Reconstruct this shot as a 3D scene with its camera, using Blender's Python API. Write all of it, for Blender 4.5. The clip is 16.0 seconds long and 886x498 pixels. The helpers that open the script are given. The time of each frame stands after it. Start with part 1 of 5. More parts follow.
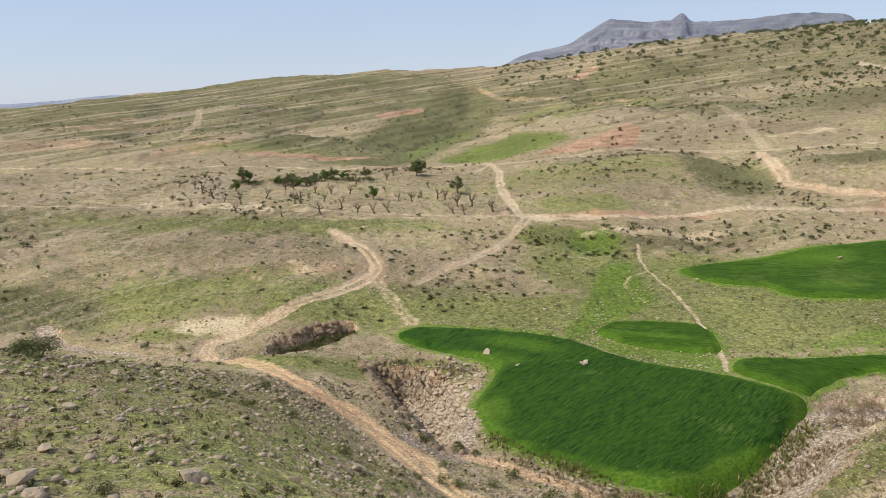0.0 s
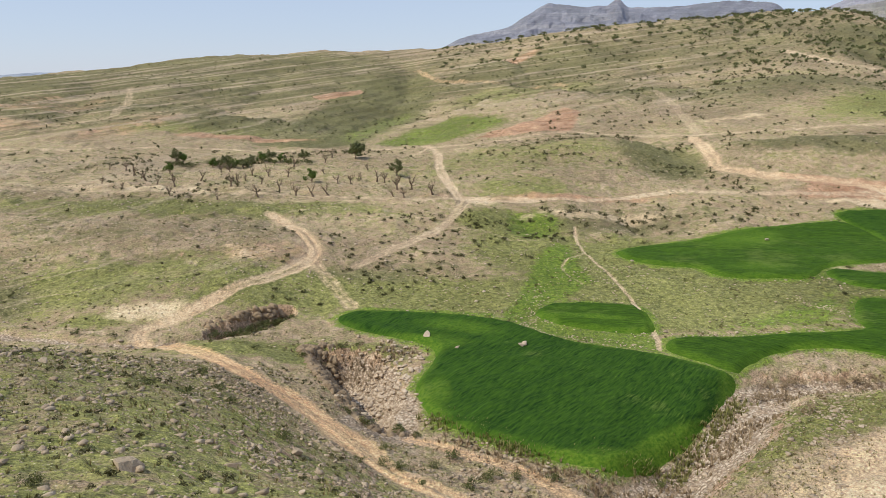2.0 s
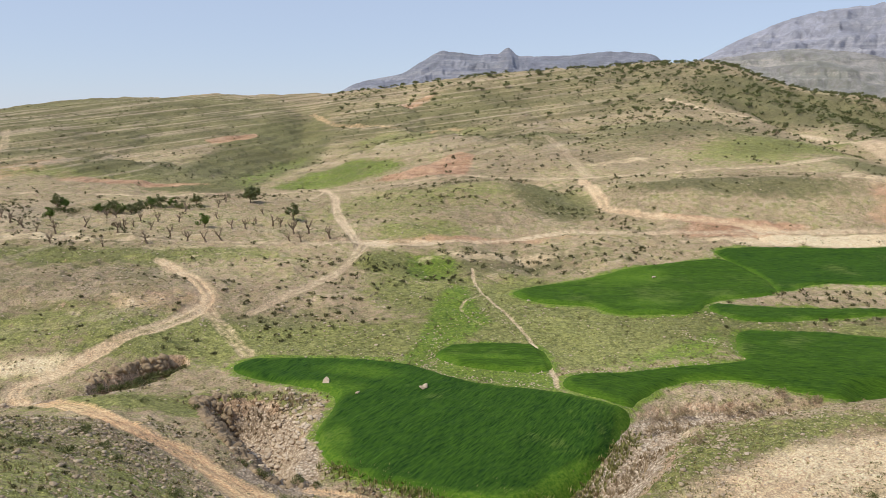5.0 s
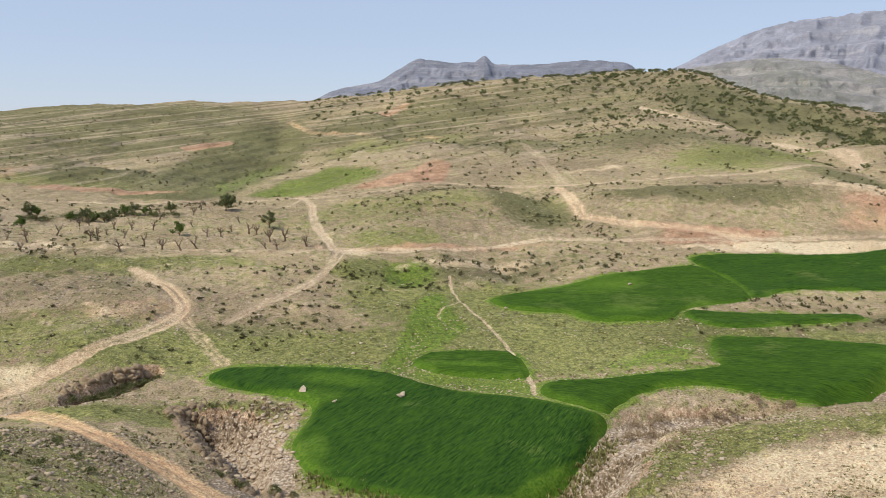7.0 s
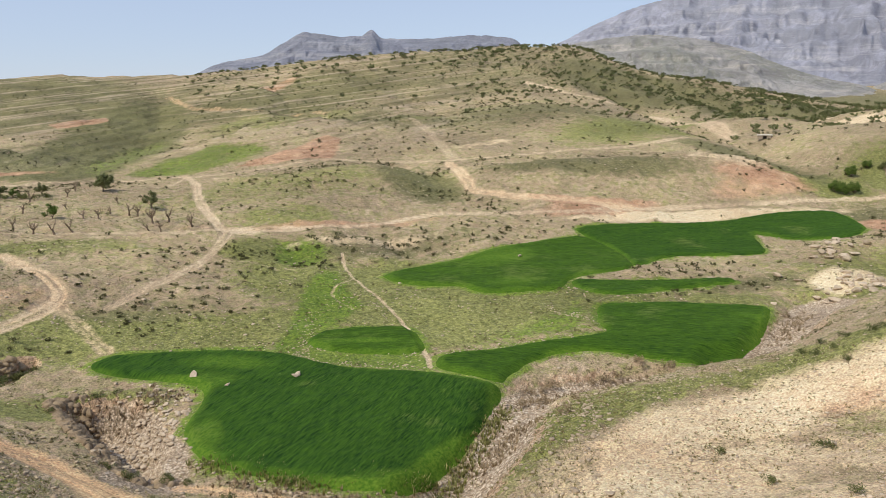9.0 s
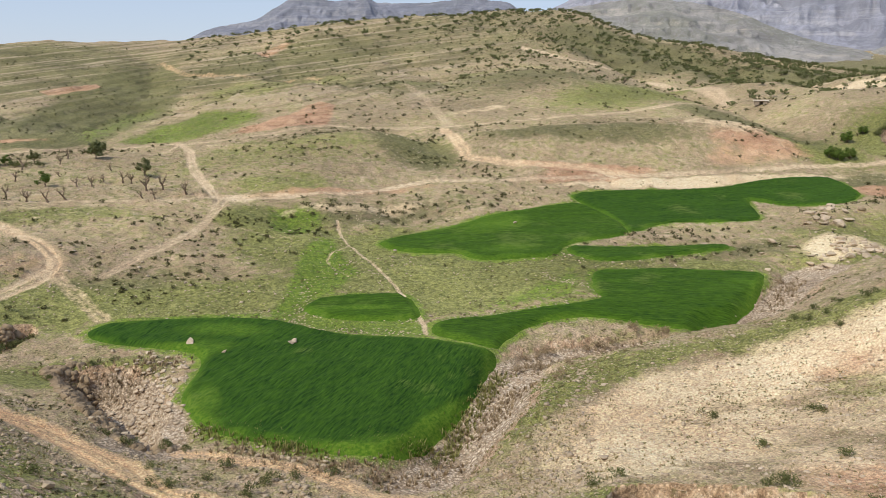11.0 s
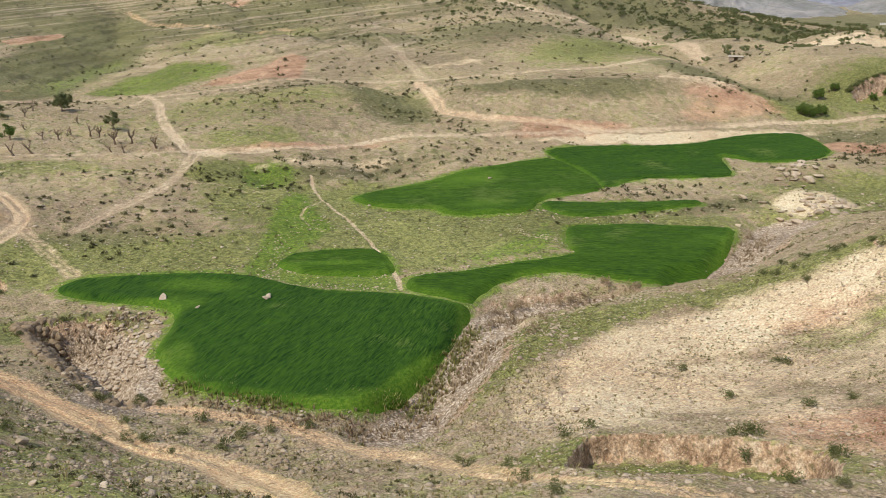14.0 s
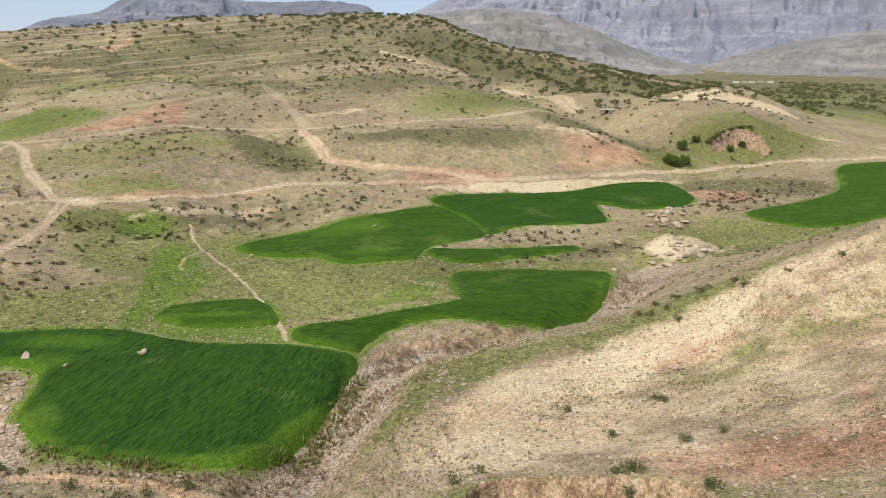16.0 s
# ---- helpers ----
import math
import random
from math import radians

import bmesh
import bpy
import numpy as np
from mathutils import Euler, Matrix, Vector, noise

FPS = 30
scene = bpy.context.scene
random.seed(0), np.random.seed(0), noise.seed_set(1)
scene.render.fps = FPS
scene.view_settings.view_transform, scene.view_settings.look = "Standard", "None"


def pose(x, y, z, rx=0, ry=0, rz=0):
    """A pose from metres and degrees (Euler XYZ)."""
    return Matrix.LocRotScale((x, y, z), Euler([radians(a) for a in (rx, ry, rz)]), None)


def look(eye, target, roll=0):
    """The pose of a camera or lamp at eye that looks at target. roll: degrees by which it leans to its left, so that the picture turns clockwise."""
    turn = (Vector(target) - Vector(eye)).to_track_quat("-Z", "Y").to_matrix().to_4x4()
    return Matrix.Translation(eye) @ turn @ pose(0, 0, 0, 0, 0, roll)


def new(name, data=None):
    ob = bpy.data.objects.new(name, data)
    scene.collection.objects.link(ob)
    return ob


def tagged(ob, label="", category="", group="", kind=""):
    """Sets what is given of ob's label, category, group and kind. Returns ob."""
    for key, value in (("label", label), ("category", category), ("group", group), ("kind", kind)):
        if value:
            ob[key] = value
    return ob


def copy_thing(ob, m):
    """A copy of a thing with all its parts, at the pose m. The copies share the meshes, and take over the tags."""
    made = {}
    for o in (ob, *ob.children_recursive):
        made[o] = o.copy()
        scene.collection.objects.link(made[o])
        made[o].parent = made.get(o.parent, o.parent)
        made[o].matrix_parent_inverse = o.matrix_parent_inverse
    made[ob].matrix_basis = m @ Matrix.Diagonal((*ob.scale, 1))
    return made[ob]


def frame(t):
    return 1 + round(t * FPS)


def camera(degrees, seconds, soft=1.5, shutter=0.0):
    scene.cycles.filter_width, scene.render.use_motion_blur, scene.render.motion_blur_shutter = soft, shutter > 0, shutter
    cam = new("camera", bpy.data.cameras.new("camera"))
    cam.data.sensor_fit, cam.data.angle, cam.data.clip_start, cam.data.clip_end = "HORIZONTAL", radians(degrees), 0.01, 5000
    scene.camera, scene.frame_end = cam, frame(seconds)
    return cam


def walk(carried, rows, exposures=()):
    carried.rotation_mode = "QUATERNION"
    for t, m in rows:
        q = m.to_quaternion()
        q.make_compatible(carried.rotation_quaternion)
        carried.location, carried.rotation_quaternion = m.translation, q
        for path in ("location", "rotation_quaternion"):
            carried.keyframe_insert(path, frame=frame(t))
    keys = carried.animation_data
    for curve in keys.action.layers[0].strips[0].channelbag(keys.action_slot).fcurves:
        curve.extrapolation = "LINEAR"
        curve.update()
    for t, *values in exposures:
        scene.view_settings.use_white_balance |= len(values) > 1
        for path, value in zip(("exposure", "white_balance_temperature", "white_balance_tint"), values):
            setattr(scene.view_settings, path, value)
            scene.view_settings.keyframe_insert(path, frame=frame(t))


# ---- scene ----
cam = camera(59.3, 16.0, soft=0.5)
# seconds, pitch above level, roll, turn: the camera pans from one lookout point
TURNS = [
    (0.0, -11.28, 1.27, -0.25),
    (0.5, -11.44, 1.29, -1.11),
    (1.0, -11.83, 1.06, -2.46),
    (1.5, -12.27, 0.71, -3.61),
    (2.0, -12.60, 0.54, -4.62),
    (2.5, -12.59, 0.18, -6.62),
    (3.0, -11.72, -0.07, -9.10),
    (3.5, -10.88, 0.00, -10.22),
    (4.0, -10.16, 0.10, -11.18),
    (6.5, -9.16, 0.05, -13.06),
    (7.0, -8.93, 0.04, -13.82),
    (7.5, -8.74, -0.01, -14.87),
    (8.0, -9.03, -0.08, -17.78),
    (8.5, -9.97, -0.02, -20.47),
    (8.7, -10.31, 0.04, -21.43),
    (10.8, -12.76, 0.23, -22.52),
    (11.0, -13.16, 0.28, -22.22),
    (11.5, -13.85, 0.28, -21.84),
    (12.0, -14.26, 0.30, -21.77),
    (12.5, -14.71, 0.31, -21.86),
    (13.0, -15.32, 0.19, -22.17),
    (13.5, -15.97, 0.03, -22.74),
    (14.0, -16.44, -0.25, -24.02),
    (14.5, -16.11, -0.65, -26.63),
    (15.0, -15.06, -0.98, -29.01),
    (15.5, -14.04, -1.30, -30.81),
    (16.0, -12.81, -1.47, -32.34),
]
walk(cam, [(t, pose(0, 0, 30, 90 + tilt, lean, turn)) for t, tilt, lean, turn in TURNS])

# ---- light ----
SUN_BEARING, SUN_HEIGHT = -103.0, 50.0
world = bpy.data.worlds.new("sky")
scene.world = world
world.use_nodes = True
wn = world.node_tree
sky = wn.nodes.new("ShaderNodeTexSky")
sky.sky_type, sky.sun_disc = "NISHITA", False
sky.sun_elevation, sky.sun_rotation = radians(SUN_HEIGHT), radians(SUN_BEARING)
sky.altitude, sky.air_density, sky.dust_density, sky.ozone_density = 900, 1.0, 0.5, 2.0
wn.nodes["Background"].inputs["Strength"].default_value = 0.125
veil = wn.nodes.new("ShaderNodeMixRGB")  # thin even haze over the clear sky
veil.inputs[0].default_value, veil.inputs[2].default_value = 0.62, (5.6, 6.5, 8.6, 1)
wn.links.new(sky.outputs["Color"], veil.inputs[1])
wn.links.new(veil.outputs[0], wn.nodes["Background"].inputs["Color"])
sun = new("sun", bpy.data.lights.new("sun", "SUN"))
sun.data.energy, sun.data.angle, sun.data.color = 4.3, radians(0.5), (1.0, 0.93, 0.79)
sa, sh = radians(SUN_BEARING), radians(SUN_HEIGHT)
sun.matrix_world = look((math.sin(sa) * math.cos(sh) * 500, math.cos(sa) * math.cos(sh) * 500, math.sin(sh) * 500), (0, 0, 0))
scene.view_settings.exposure = -0.27

# ---- materials -----------------------------------------------------------
class Nodes:
    """Short hand for building a node material."""

    def __init__(self, name, roughness=0.9):
        self.mat = bpy.data.materials.new(name)
        self.mat.use_nodes = True
        self.tree = self.mat.node_tree
        self.bsdf = self.tree.nodes["Principled BSDF"]
        self.bsdf.inputs["Roughness"].default_value = roughness
        self.bsdf.inputs["Specular IOR Level"].default_value = 0.2
        self.coord = self.add("ShaderNodeNewGeometry").outputs["Position"]

    def add(self, kind, **values):
        node = self.tree.nodes.new(kind)
        for key, value in values.items():
            node.inputs[key].default_value = value
        return node

    def link(self, a, b):
        self.tree.links.new(a, b)

    def noise(self, scale, detail=5.0, rough=0.6, coord=None, distort=0.0):
        n = self.add("ShaderNodeTexNoise", Scale=scale, Detail=detail, Roughness=rough, Distortion=distort)
        self.link(coord or self.coord, n.inputs["Vector"])
        return n.outputs["Fac"]

    def voronoi(self, scale, out="Distance", coord=None):
        n = self.add("ShaderNodeTexVoronoi", Scale=scale)
        self.link(coord or self.coord, n.inputs["Vector"])
        return n.outputs[out]

    def ramp(self, value, *stops):
        n = self.add("ShaderNodeValToRGB")
        e = n.color_ramp.elements
        while len(e) < len(stops):
            e.new(0.5)
        for k, (at, colour) in enumerate(stops):
            e[k].position = at
            e[k].color = (*colour, 1) if isinstance(colour, tuple) else (colour, colour, colour, 1)
        self.link(value, n.inputs["Fac"])
        return n.outputs["Color"]

    def mix(self, factor, a, b, kind="MIX"):
        n = self.add("ShaderNodeMixRGB")
        n.blend_type = kind
        for value, socket in ((factor, n.inputs[0]), (a, n.inputs[1]), (b, n.inputs[2])):
            if isinstance(value, tuple):
                socket.default_value = (*value, 1)
            elif isinstance(value, (int, float)):
                socket.default_value = value
            else:
                self.link(value, socket)
        return n.outputs[0]

    def math(self, kind, a, b=0.0, clamp=False):
        n = self.add("ShaderNodeMath")
        n.operation, n.use_clamp = kind, clamp
        for k, value in enumerate((a, b)):
            if isinstance(value, (int, float)):
                n.inputs[k].default_value = value
            else:
                self.link(value, n.inputs[k])
        return n.outputs[0]

    def attr(self, name):
        n = self.add("ShaderNodeAttribute")
        n.attribute_name = name
        return n.outputs["Fac"]

    def mapped(self, scale, turn=0.0):
        n = self.add("ShaderNodeMapping")
        n.vector_type = "TEXTURE"
        n.inputs["Scale"].default_value = tuple(1 / s for s in scale)
        n.inputs["Rotation"].default_value = (0, 0, turn)
        self.link(self.coord, n.inputs["Vector"])
        return n.outputs["Vector"]

    def done(self, colour, bump=None, strength=0.4, distance=0.1):
        if isinstance(colour, tuple):
            self.bsdf.inputs["Base Color"].default_value = (*colour, 1)
        else:
            self.link(colour, self.bsdf.inputs["Base Color"])
        if bump is not None:
            n = self.add("ShaderNodeBump", Strength=strength, Distance=distance)
            self.link(bump, n.inputs["Height"])
            self.link(n.outputs["Normal"], self.bsdf.inputs["Normal"])
        return self.mat


def ragged(n, name, noise, soft=0.5):
    """A stored mask with its edge broken up by noise."""
    m = n.math("ADD", n.attr(name), n.math("MULTIPLY", n.math("SUBTRACT", noise, 0.5), soft))
    return n.ramp(m, (0.35, 0.0), (0.65, 1.0))


def ground_material():
    n = Nodes("dry_hillside", 0.95)
    big, mid, fine = n.noise(0.035, 5, 0.65), n.noise(0.22, 6, 0.7), n.noise(1.5, 6, 0.75)
    grit, clump = n.noise(7.0, 4, 0.75), n.noise(0.75, 4, 0.8)
    soil = n.ramp(mid, (0.34, (0.27, 0.190, 0.118)), (0.5, (0.365, 0.27, 0.176)), (0.66, (0.50, 0.385, 0.265)))
    dry = n.ramp(fine, (0.35, (0.175, 0.142, 0.072)), (0.65, (0.385, 0.315, 0.175)))
    base = n.mix(n.ramp(clump, (0.42, 0.0), (0.56, 1.0)), soil, dry)
    grass = n.ramp(fine, (0.38, (0.075, 0.092, 0.020)), (0.62, (0.27, 0.27, 0.085)))
    lush = n.math("ADD", n.attr("green"), n.math("MULTIPLY", n.math("SUBTRACT", mid, 0.5), 1.5))
    lush = n.math("ADD", lush, n.math("MULTIPLY", n.math("SUBTRACT", clump, 0.5), 1.4))
    lush = n.math("ADD", lush, n.math("MULTIPLY", n.math("SUBTRACT", big, 0.5), 0.8))
    base = n.mix(n.ramp(lush, (0.15, 0.0), (0.6, 0.92)), base, grass)
    scrub = n.ramp(fine, (0.38, (0.07, 0.07, 0.028)), (0.62, (0.21, 0.19, 0.088)))
    base = n.mix(n.math("MULTIPLY", ragged(n, "scrub", n.mix(0.5, mid, clump), 1.6), 0.9), base, scrub)
    vivid = n.ramp(fine, (0.36, (0.055, 0.115, 0.010)), (0.64, (0.20, 0.27, 0.035)))
    base = n.mix(n.math("MULTIPLY", ragged(n, "verge", clump, 1.3), 0.9), base, vivid)
    red = n.ramp(mid, (0.35, (0.29, 0.14, 0.08)), (0.65, (0.54, 0.33, 0.21)))
    base = n.mix(n.math("MULTIPLY", ragged(n, "red", mid, 1.2), 0.8), base, red)
    pale = n.ramp(fine, (0.35, (0.58, 0.43, 0.265)), (0.65, (0.78, 0.61, 0.41)))
    base = n.mix(n.math("MULTIPLY", ragged(n, "pale", mid, 1.1), 0.85), base, pale)
    # beds of rock that crop out in dipping bands along the slope
    xyz = n.add("ShaderNodeSeparateXYZ")
    n.link(n.coord, xyz.inputs[0])
    lean = n.add("ShaderNodeCombineXYZ")
    n.link(n.math("MULTIPLY", xyz.outputs[0], 0.004), lean.inputs[0])
    n.link(n.math("MULTIPLY", xyz.outputs[1], 0.012), lean.inputs[1])
    n.link(n.math("MULTIPLY", n.math("SUBTRACT", xyz.outputs[2], n.math("MULTIPLY", xyz.outputs[0], 0.13)), 0.75), lean.inputs[2])
    bed = n.noise(1.0, 6, 0.7, lean.outputs[0], 0.12)
    rock = n.math("MULTIPLY", n.ramp(bed, (0.53, 0.0), (0.58, 1.0)), n.attr("beds"))
    base = n.mix(n.math("MULTIPLY", rock, 0.6), base, n.ramp(fine, (0.35, (0.28, 0.20, 0.135)), (0.65, (0.52, 0.42, 0.31))))
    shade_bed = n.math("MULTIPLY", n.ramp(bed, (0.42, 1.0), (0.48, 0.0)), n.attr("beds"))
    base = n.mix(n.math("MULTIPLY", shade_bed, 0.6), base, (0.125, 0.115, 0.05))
    cut = n.ramp(n.noise(1.0, 4, 0.7, n.mapped((1.2, 1.2, 0.7)), 0.4), (0.35, (0.22, 0.14, 0.085)), (0.5, (0.40, 0.275, 0.175)), (0.65, (0.55, 0.42, 0.295)))
    base = n.mix(ragged(n, "bare", clump, 0.8), base, cut)
    # stones and pebbles strewn over the soil
    for scale, size, tone in ((0.8, 0.10, 0.5), (2.6, 0.13, 0.5)):
        strewn = n.ramp(n.math("ADD", n.voronoi(scale), n.math("MULTIPLY", n.math("SUBTRACT", 0.60, mid), 0.8)), (size - 0.05, 1.0), (size + 0.05, 0.0))
        base = n.mix(n.math("MULTIPLY", strewn, tone), base, n.ramp(grit, (0.35, (0.26, 0.21, 0.16)), (0.65, (0.52, 0.46, 0.38))))
    # low dark tufts
    tuft = n.ramp(n.math("ADD", n.voronoi(1.15), n.math("MULTIPLY", n.math("SUBTRACT", 0.55, clump), 1.0)), (0.10, 1.0), (0.22, 0.0))
    base = n.mix(n.math("MULTIPLY", tuft, 0.6), base, (0.085, 0.085, 0.03))
    gravel = n.mix(n.ramp(n.math("ADD", n.voronoi(3.4), n.math("MULTIPLY", n.math("SUBTRACT", clump, 0.5), 1.2)), (0.15, 0.0), (0.6, 1.0)),
                   n.ramp(fine, (0.35, (0.46, 0.37, 0.27)), (0.65, (0.70, 0.59, 0.47))), (0.27, 0.20, 0.135))
    base = n.mix(ragged(n, "gravel", clump, 1.1), base, gravel)
    dust = n.ramp(clump, (0.35, (0.43, 0.31, 0.195)), (0.65, (0.60, 0.465, 0.315)))
    dust = n.mix(n.ramp(n.attr("rust"), (0.0, 0.0), (1.0, 0.8)), dust, n.ramp(clump, (0.35, (0.60, 0.345, 0.17)), (0.65, (0.76, 0.50, 0.28))))
    worn = n.math("ADD", n.attr("track"), n.math("MULTIPLY", n.math("SUBTRACT", clump, 0.5), 1.1))
    base = n.mix(n.ramp(worn, (0.30, 0.0), (0.72, 0.92)), base, dust)
    # fine dark tussocks and pale grit between them, sparse on bare earth
    drift = n.math("MULTIPLY", n.math("SUBTRACT", n.noise(0.5, 4, 0.75), 0.5), 0.55)
    grown = n.math("SUBTRACT", 1.0, n.math("MULTIPLY", n.attr("pale"), 0.8), True)
    open_soil = n.math("SUBTRACT", 1.0, n.math("MULTIPLY", n.attr("scrub"), 0.9), True)
    dots = n.ramp(n.math("SUBTRACT", n.voronoi(1.9), drift), (0.15, 1.0), (0.24, 0.0))
    base = n.mix(n.math("MULTIPLY", n.math("MULTIPLY", dots, 0.6), grown), base, n.ramp(fine, (0.4, (0.06, 0.062, 0.022)), (0.6, (0.13, 0.125, 0.05))))
    pebble = n.ramp(n.math("ADD", n.voronoi(5.0), drift), (0.10, 1.0), (0.20, 0.0))
    base = n.mix(n.math("MULTIPLY", n.math("MULTIPLY", pebble, 0.5), open_soil), base, (0.66, 0.56, 0.44))
    base = n.mix(0.55, base, n.ramp(n.noise(5.0, 4, 0.8), (0.38, 0.15), (0.62, 1.0)), "OVERLAY")
    base = n.mix(0.3, base, n.ramp(big, (0.36, 0.2), (0.64, 0.9)), "OVERLAY")
    bump = n.math("ADD", n.math("ADD", n.math("MULTIPLY", fine, 0.6), n.math("MULTIPLY", grit, 0.22)), n.math("MULTIPLY", clump, 0.9))
    return n.done(base, bump, 0.9, 0.3)


def crop_material(name, turn, tone, bare):
    """Young wheat in drilled rows; tone shifts it from dark to yellow green."""
    n = Nodes(name, 0.9)
    n.bsdf.inputs["Specular IOR Level"].default_value = 0.08
    along = n.mapped((0.75, 5.0, 0.8), turn)
    rows = n.noise(1.0, 4, 0.7, along, 0.15)
    drill = n.noise(1.0, 2, 0.5, n.mapped((0.12, 0.7, 0.2), turn), 0.3)
    patch, fine = n.noise(0.11, 4, 0.6), n.noise(3.0, 5, 0.7)
    dark = (0.009 + 0.016 * tone, 0.034 + 0.03 * tone, 0.005)
    light = (0.054 + 0.045 * tone, 0.122 + 0.055 * tone, 0.012)
    colour = n.mix(n.ramp(n.math("ADD", n.math("MULTIPLY", rows, 0.8), n.math("MULTIPLY", drill, 0.2)), (0.36, 0.0), (0.66, 1.0)), dark, light)
    yellow = n.ramp(n.math("ADD", n.attr("verge"), n.math("MULTIPLY", n.math("SUBTRACT", patch, 0.5), 1.6)), (0.3, 0.0), (0.95, 1.0))
    colour = n.mix(n.math("MULTIPLY", yellow, 0.65), colour, n.ramp(fine, (0.36, (0.05, 0.13, 0.010)), (0.64, (0.17, 0.27, 0.028))))
    thin = n.ramp(n.math("ADD", patch, n.math("MULTIPLY", rows, 0.5)), (0.86 - bare, 0.0), (1.0, 0.5))
    colour = n.mix(thin, colour, (0.16, 0.2, 0.05))
    bump = n.math("ADD", n.math("ADD", n.math("MULTIPLY", rows, 0.5), n.math("MULTIPLY", drill, 0.6)), n.math("MULTIPLY", fine, 0.35))
    return n.done(colour, bump, 0.8, 0.22)


def rock_material(name, dark, light, scale=1.0, bump=0.3, lichen=(0.5, 0.48, 0.42)):
    n = Nodes(name, 0.9)
    mid, fine = n.noise(0.5 * scale, 6, 0.65), n.noise(4 * scale, 6, 0.7)
    crack = n.ramp(n.voronoi(0.9 * scale), (0.0, 0.7), (0.2, 1.0))
    colour = n.mix(n.ramp(mid, (0.3, 0.0), (0.7, 1.0)), dark, light)
    colour = n.mix(n.ramp(fine, (0.55, 0.0), (0.7, 0.5)), colour, lichen)
    colour = n.mix(0.6, colour, crack, "MULTIPLY")
    return n.done(colour, n.math("ADD", mid, n.math("MULTIPLY", fine, 0.4)), 0.8, bump)


def mountain_material(name, rock, scree, growth):
    n = Nodes(name, 0.95)
    crags = n.noise(0.010, 9, 0.75, None, 0.6)
    bed = n.noise(1.0, 7, 0.7, n.mapped((0.0022, 0.0022, 0.03)), 0.7)
    fine, wide = n.noise(0.05, 7, 0.8), n.noise(0.003, 6, 0.7)
    colour = n.mix(n.ramp(crags, (0.40, 0.0), (0.60, 1.0)), tuple(0.62 * c for c in rock), rock)
    colour = n.mix(n.ramp(bed, (0.52, 0.0), (0.62, 0.6)), colour, scree)
    colour = n.mix(n.ramp(bed, (0.34, 0.5), (0.44, 0.0)), colour, tuple(0.55 * c for c in rock))
    shrub = n.math("ADD", n.math("MULTIPLY", fine, 0.7), n.math("MULTIPLY", wide, 0.45))
    colour = n.mix(n.ramp(shrub, (0.54, 0.0), (0.64, 0.75)), colour, growth)
    return n.done(colour, n.math("ADD", crags, n.math("MULTIPLY", fine, 0.5)), 1.0, 30)


def leaf_material(name, dark, light, scale=2.0):
    n = Nodes(name, 0.7)
    fine = n.noise(scale, 4, 0.7)
    which = n.add("ShaderNodeObjectInfo").outputs["Random"]
    isle = n.add("ShaderNodeNewGeometry").outputs["Random Per Island"]
    colour = n.mix(n.ramp(n.math("ADD", n.math("MULTIPLY", fine, 0.5), n.math("MULTIPLY", isle, 0.5)), (0.2, 0.0), (0.8, 1.0)), dark, light)
    colour = n.mix(n.math("MULTIPLY", which, 0.4), colour, tuple(1.35 * c for c in dark))
    return n.done(colour)


def bark_material():
    n = Nodes("grey_bark", 0.95)
    g = n.noise(7, 5, 0.7, n.mapped((1, 1, 0.2)))
    return n.done(n.ramp(g, (0.3, (0.11, 0.08, 0.055)), (0.7, (0.28, 0.21, 0.15))), g, 0.6, 0.05)


GROUND = ground_material()
EARTH_ROCK = rock_material("weathered_limestone", (0.30, 0.225, 0.15), (0.54, 0.44, 0.32), lichen=(0.50, 0.43, 0.33))
PALE_ROCK = rock_material("pale_limestone", (0.38, 0.29, 0.20), (0.66, 0.54, 0.41), lichen=(0.62, 0.54, 0.43))
GULLY_ROCK = rock_material("brown_gully_rock", (0.21, 0.152, 0.095), (0.45, 0.34, 0.22), 1.6, 0.4, (0.46, 0.37, 0.25))
# the far ranges' distance haze is mixed into these three blue rock colours
FAR_ROCK = mountain_material("haze_tinted_limestone", (0.53, 0.535, 0.63), (0.70, 0.68, 0.70), (0.38, 0.39, 0.45))
WEST_ROCK = mountain_material("blue_haze_painted_limestone", (0.36, 0.37, 0.44), (0.50, 0.49, 0.52), (0.27, 0.285, 0.32))
HAZY_ROCK = mountain_material("pale_haze_painted_limestone", (0.50, 0.56, 0.68), (0.58, 0.62, 0.72), (0.46, 0.52, 0.62))
MID_ROCK = mountain_material("grey_limestone", (0.56, 0.53, 0.51), (0.74, 0.67, 0.58), (0.33, 0.335, 0.28))
OAK_LEAF = leaf_material("oak_leaves", (0.085, 0.10, 0.038), (0.235, 0.24, 0.10))
FRESH_LEAF = leaf_material("fresh_leaves", (0.055, 0.095, 0.015), (0.16, 0.22, 0.045))
SHRUB_LEAF = leaf_material("thorn_shrub", (0.045, 0.046, 0.018), (0.13, 0.12, 0.045), 5)
GREEN_SHRUB = leaf_material("green_shrub", (0.055, 0.068, 0.022), (0.18, 0.185, 0.065), 5)
DRY_SHRUB = leaf_material("dry_shrub", (0.19, 0.14, 0.085), (0.42, 0.32, 0.20), 5)
REED = leaf_material("dry_grass_tuft", (0.17, 0.14, 0.06), (0.34, 0.28, 0.13), 5)
REED_GREEN = leaf_material("olive_tussock", (0.10, 0.095, 0.038), (0.24, 0.215, 0.09), 5)
BARK = bark_material()

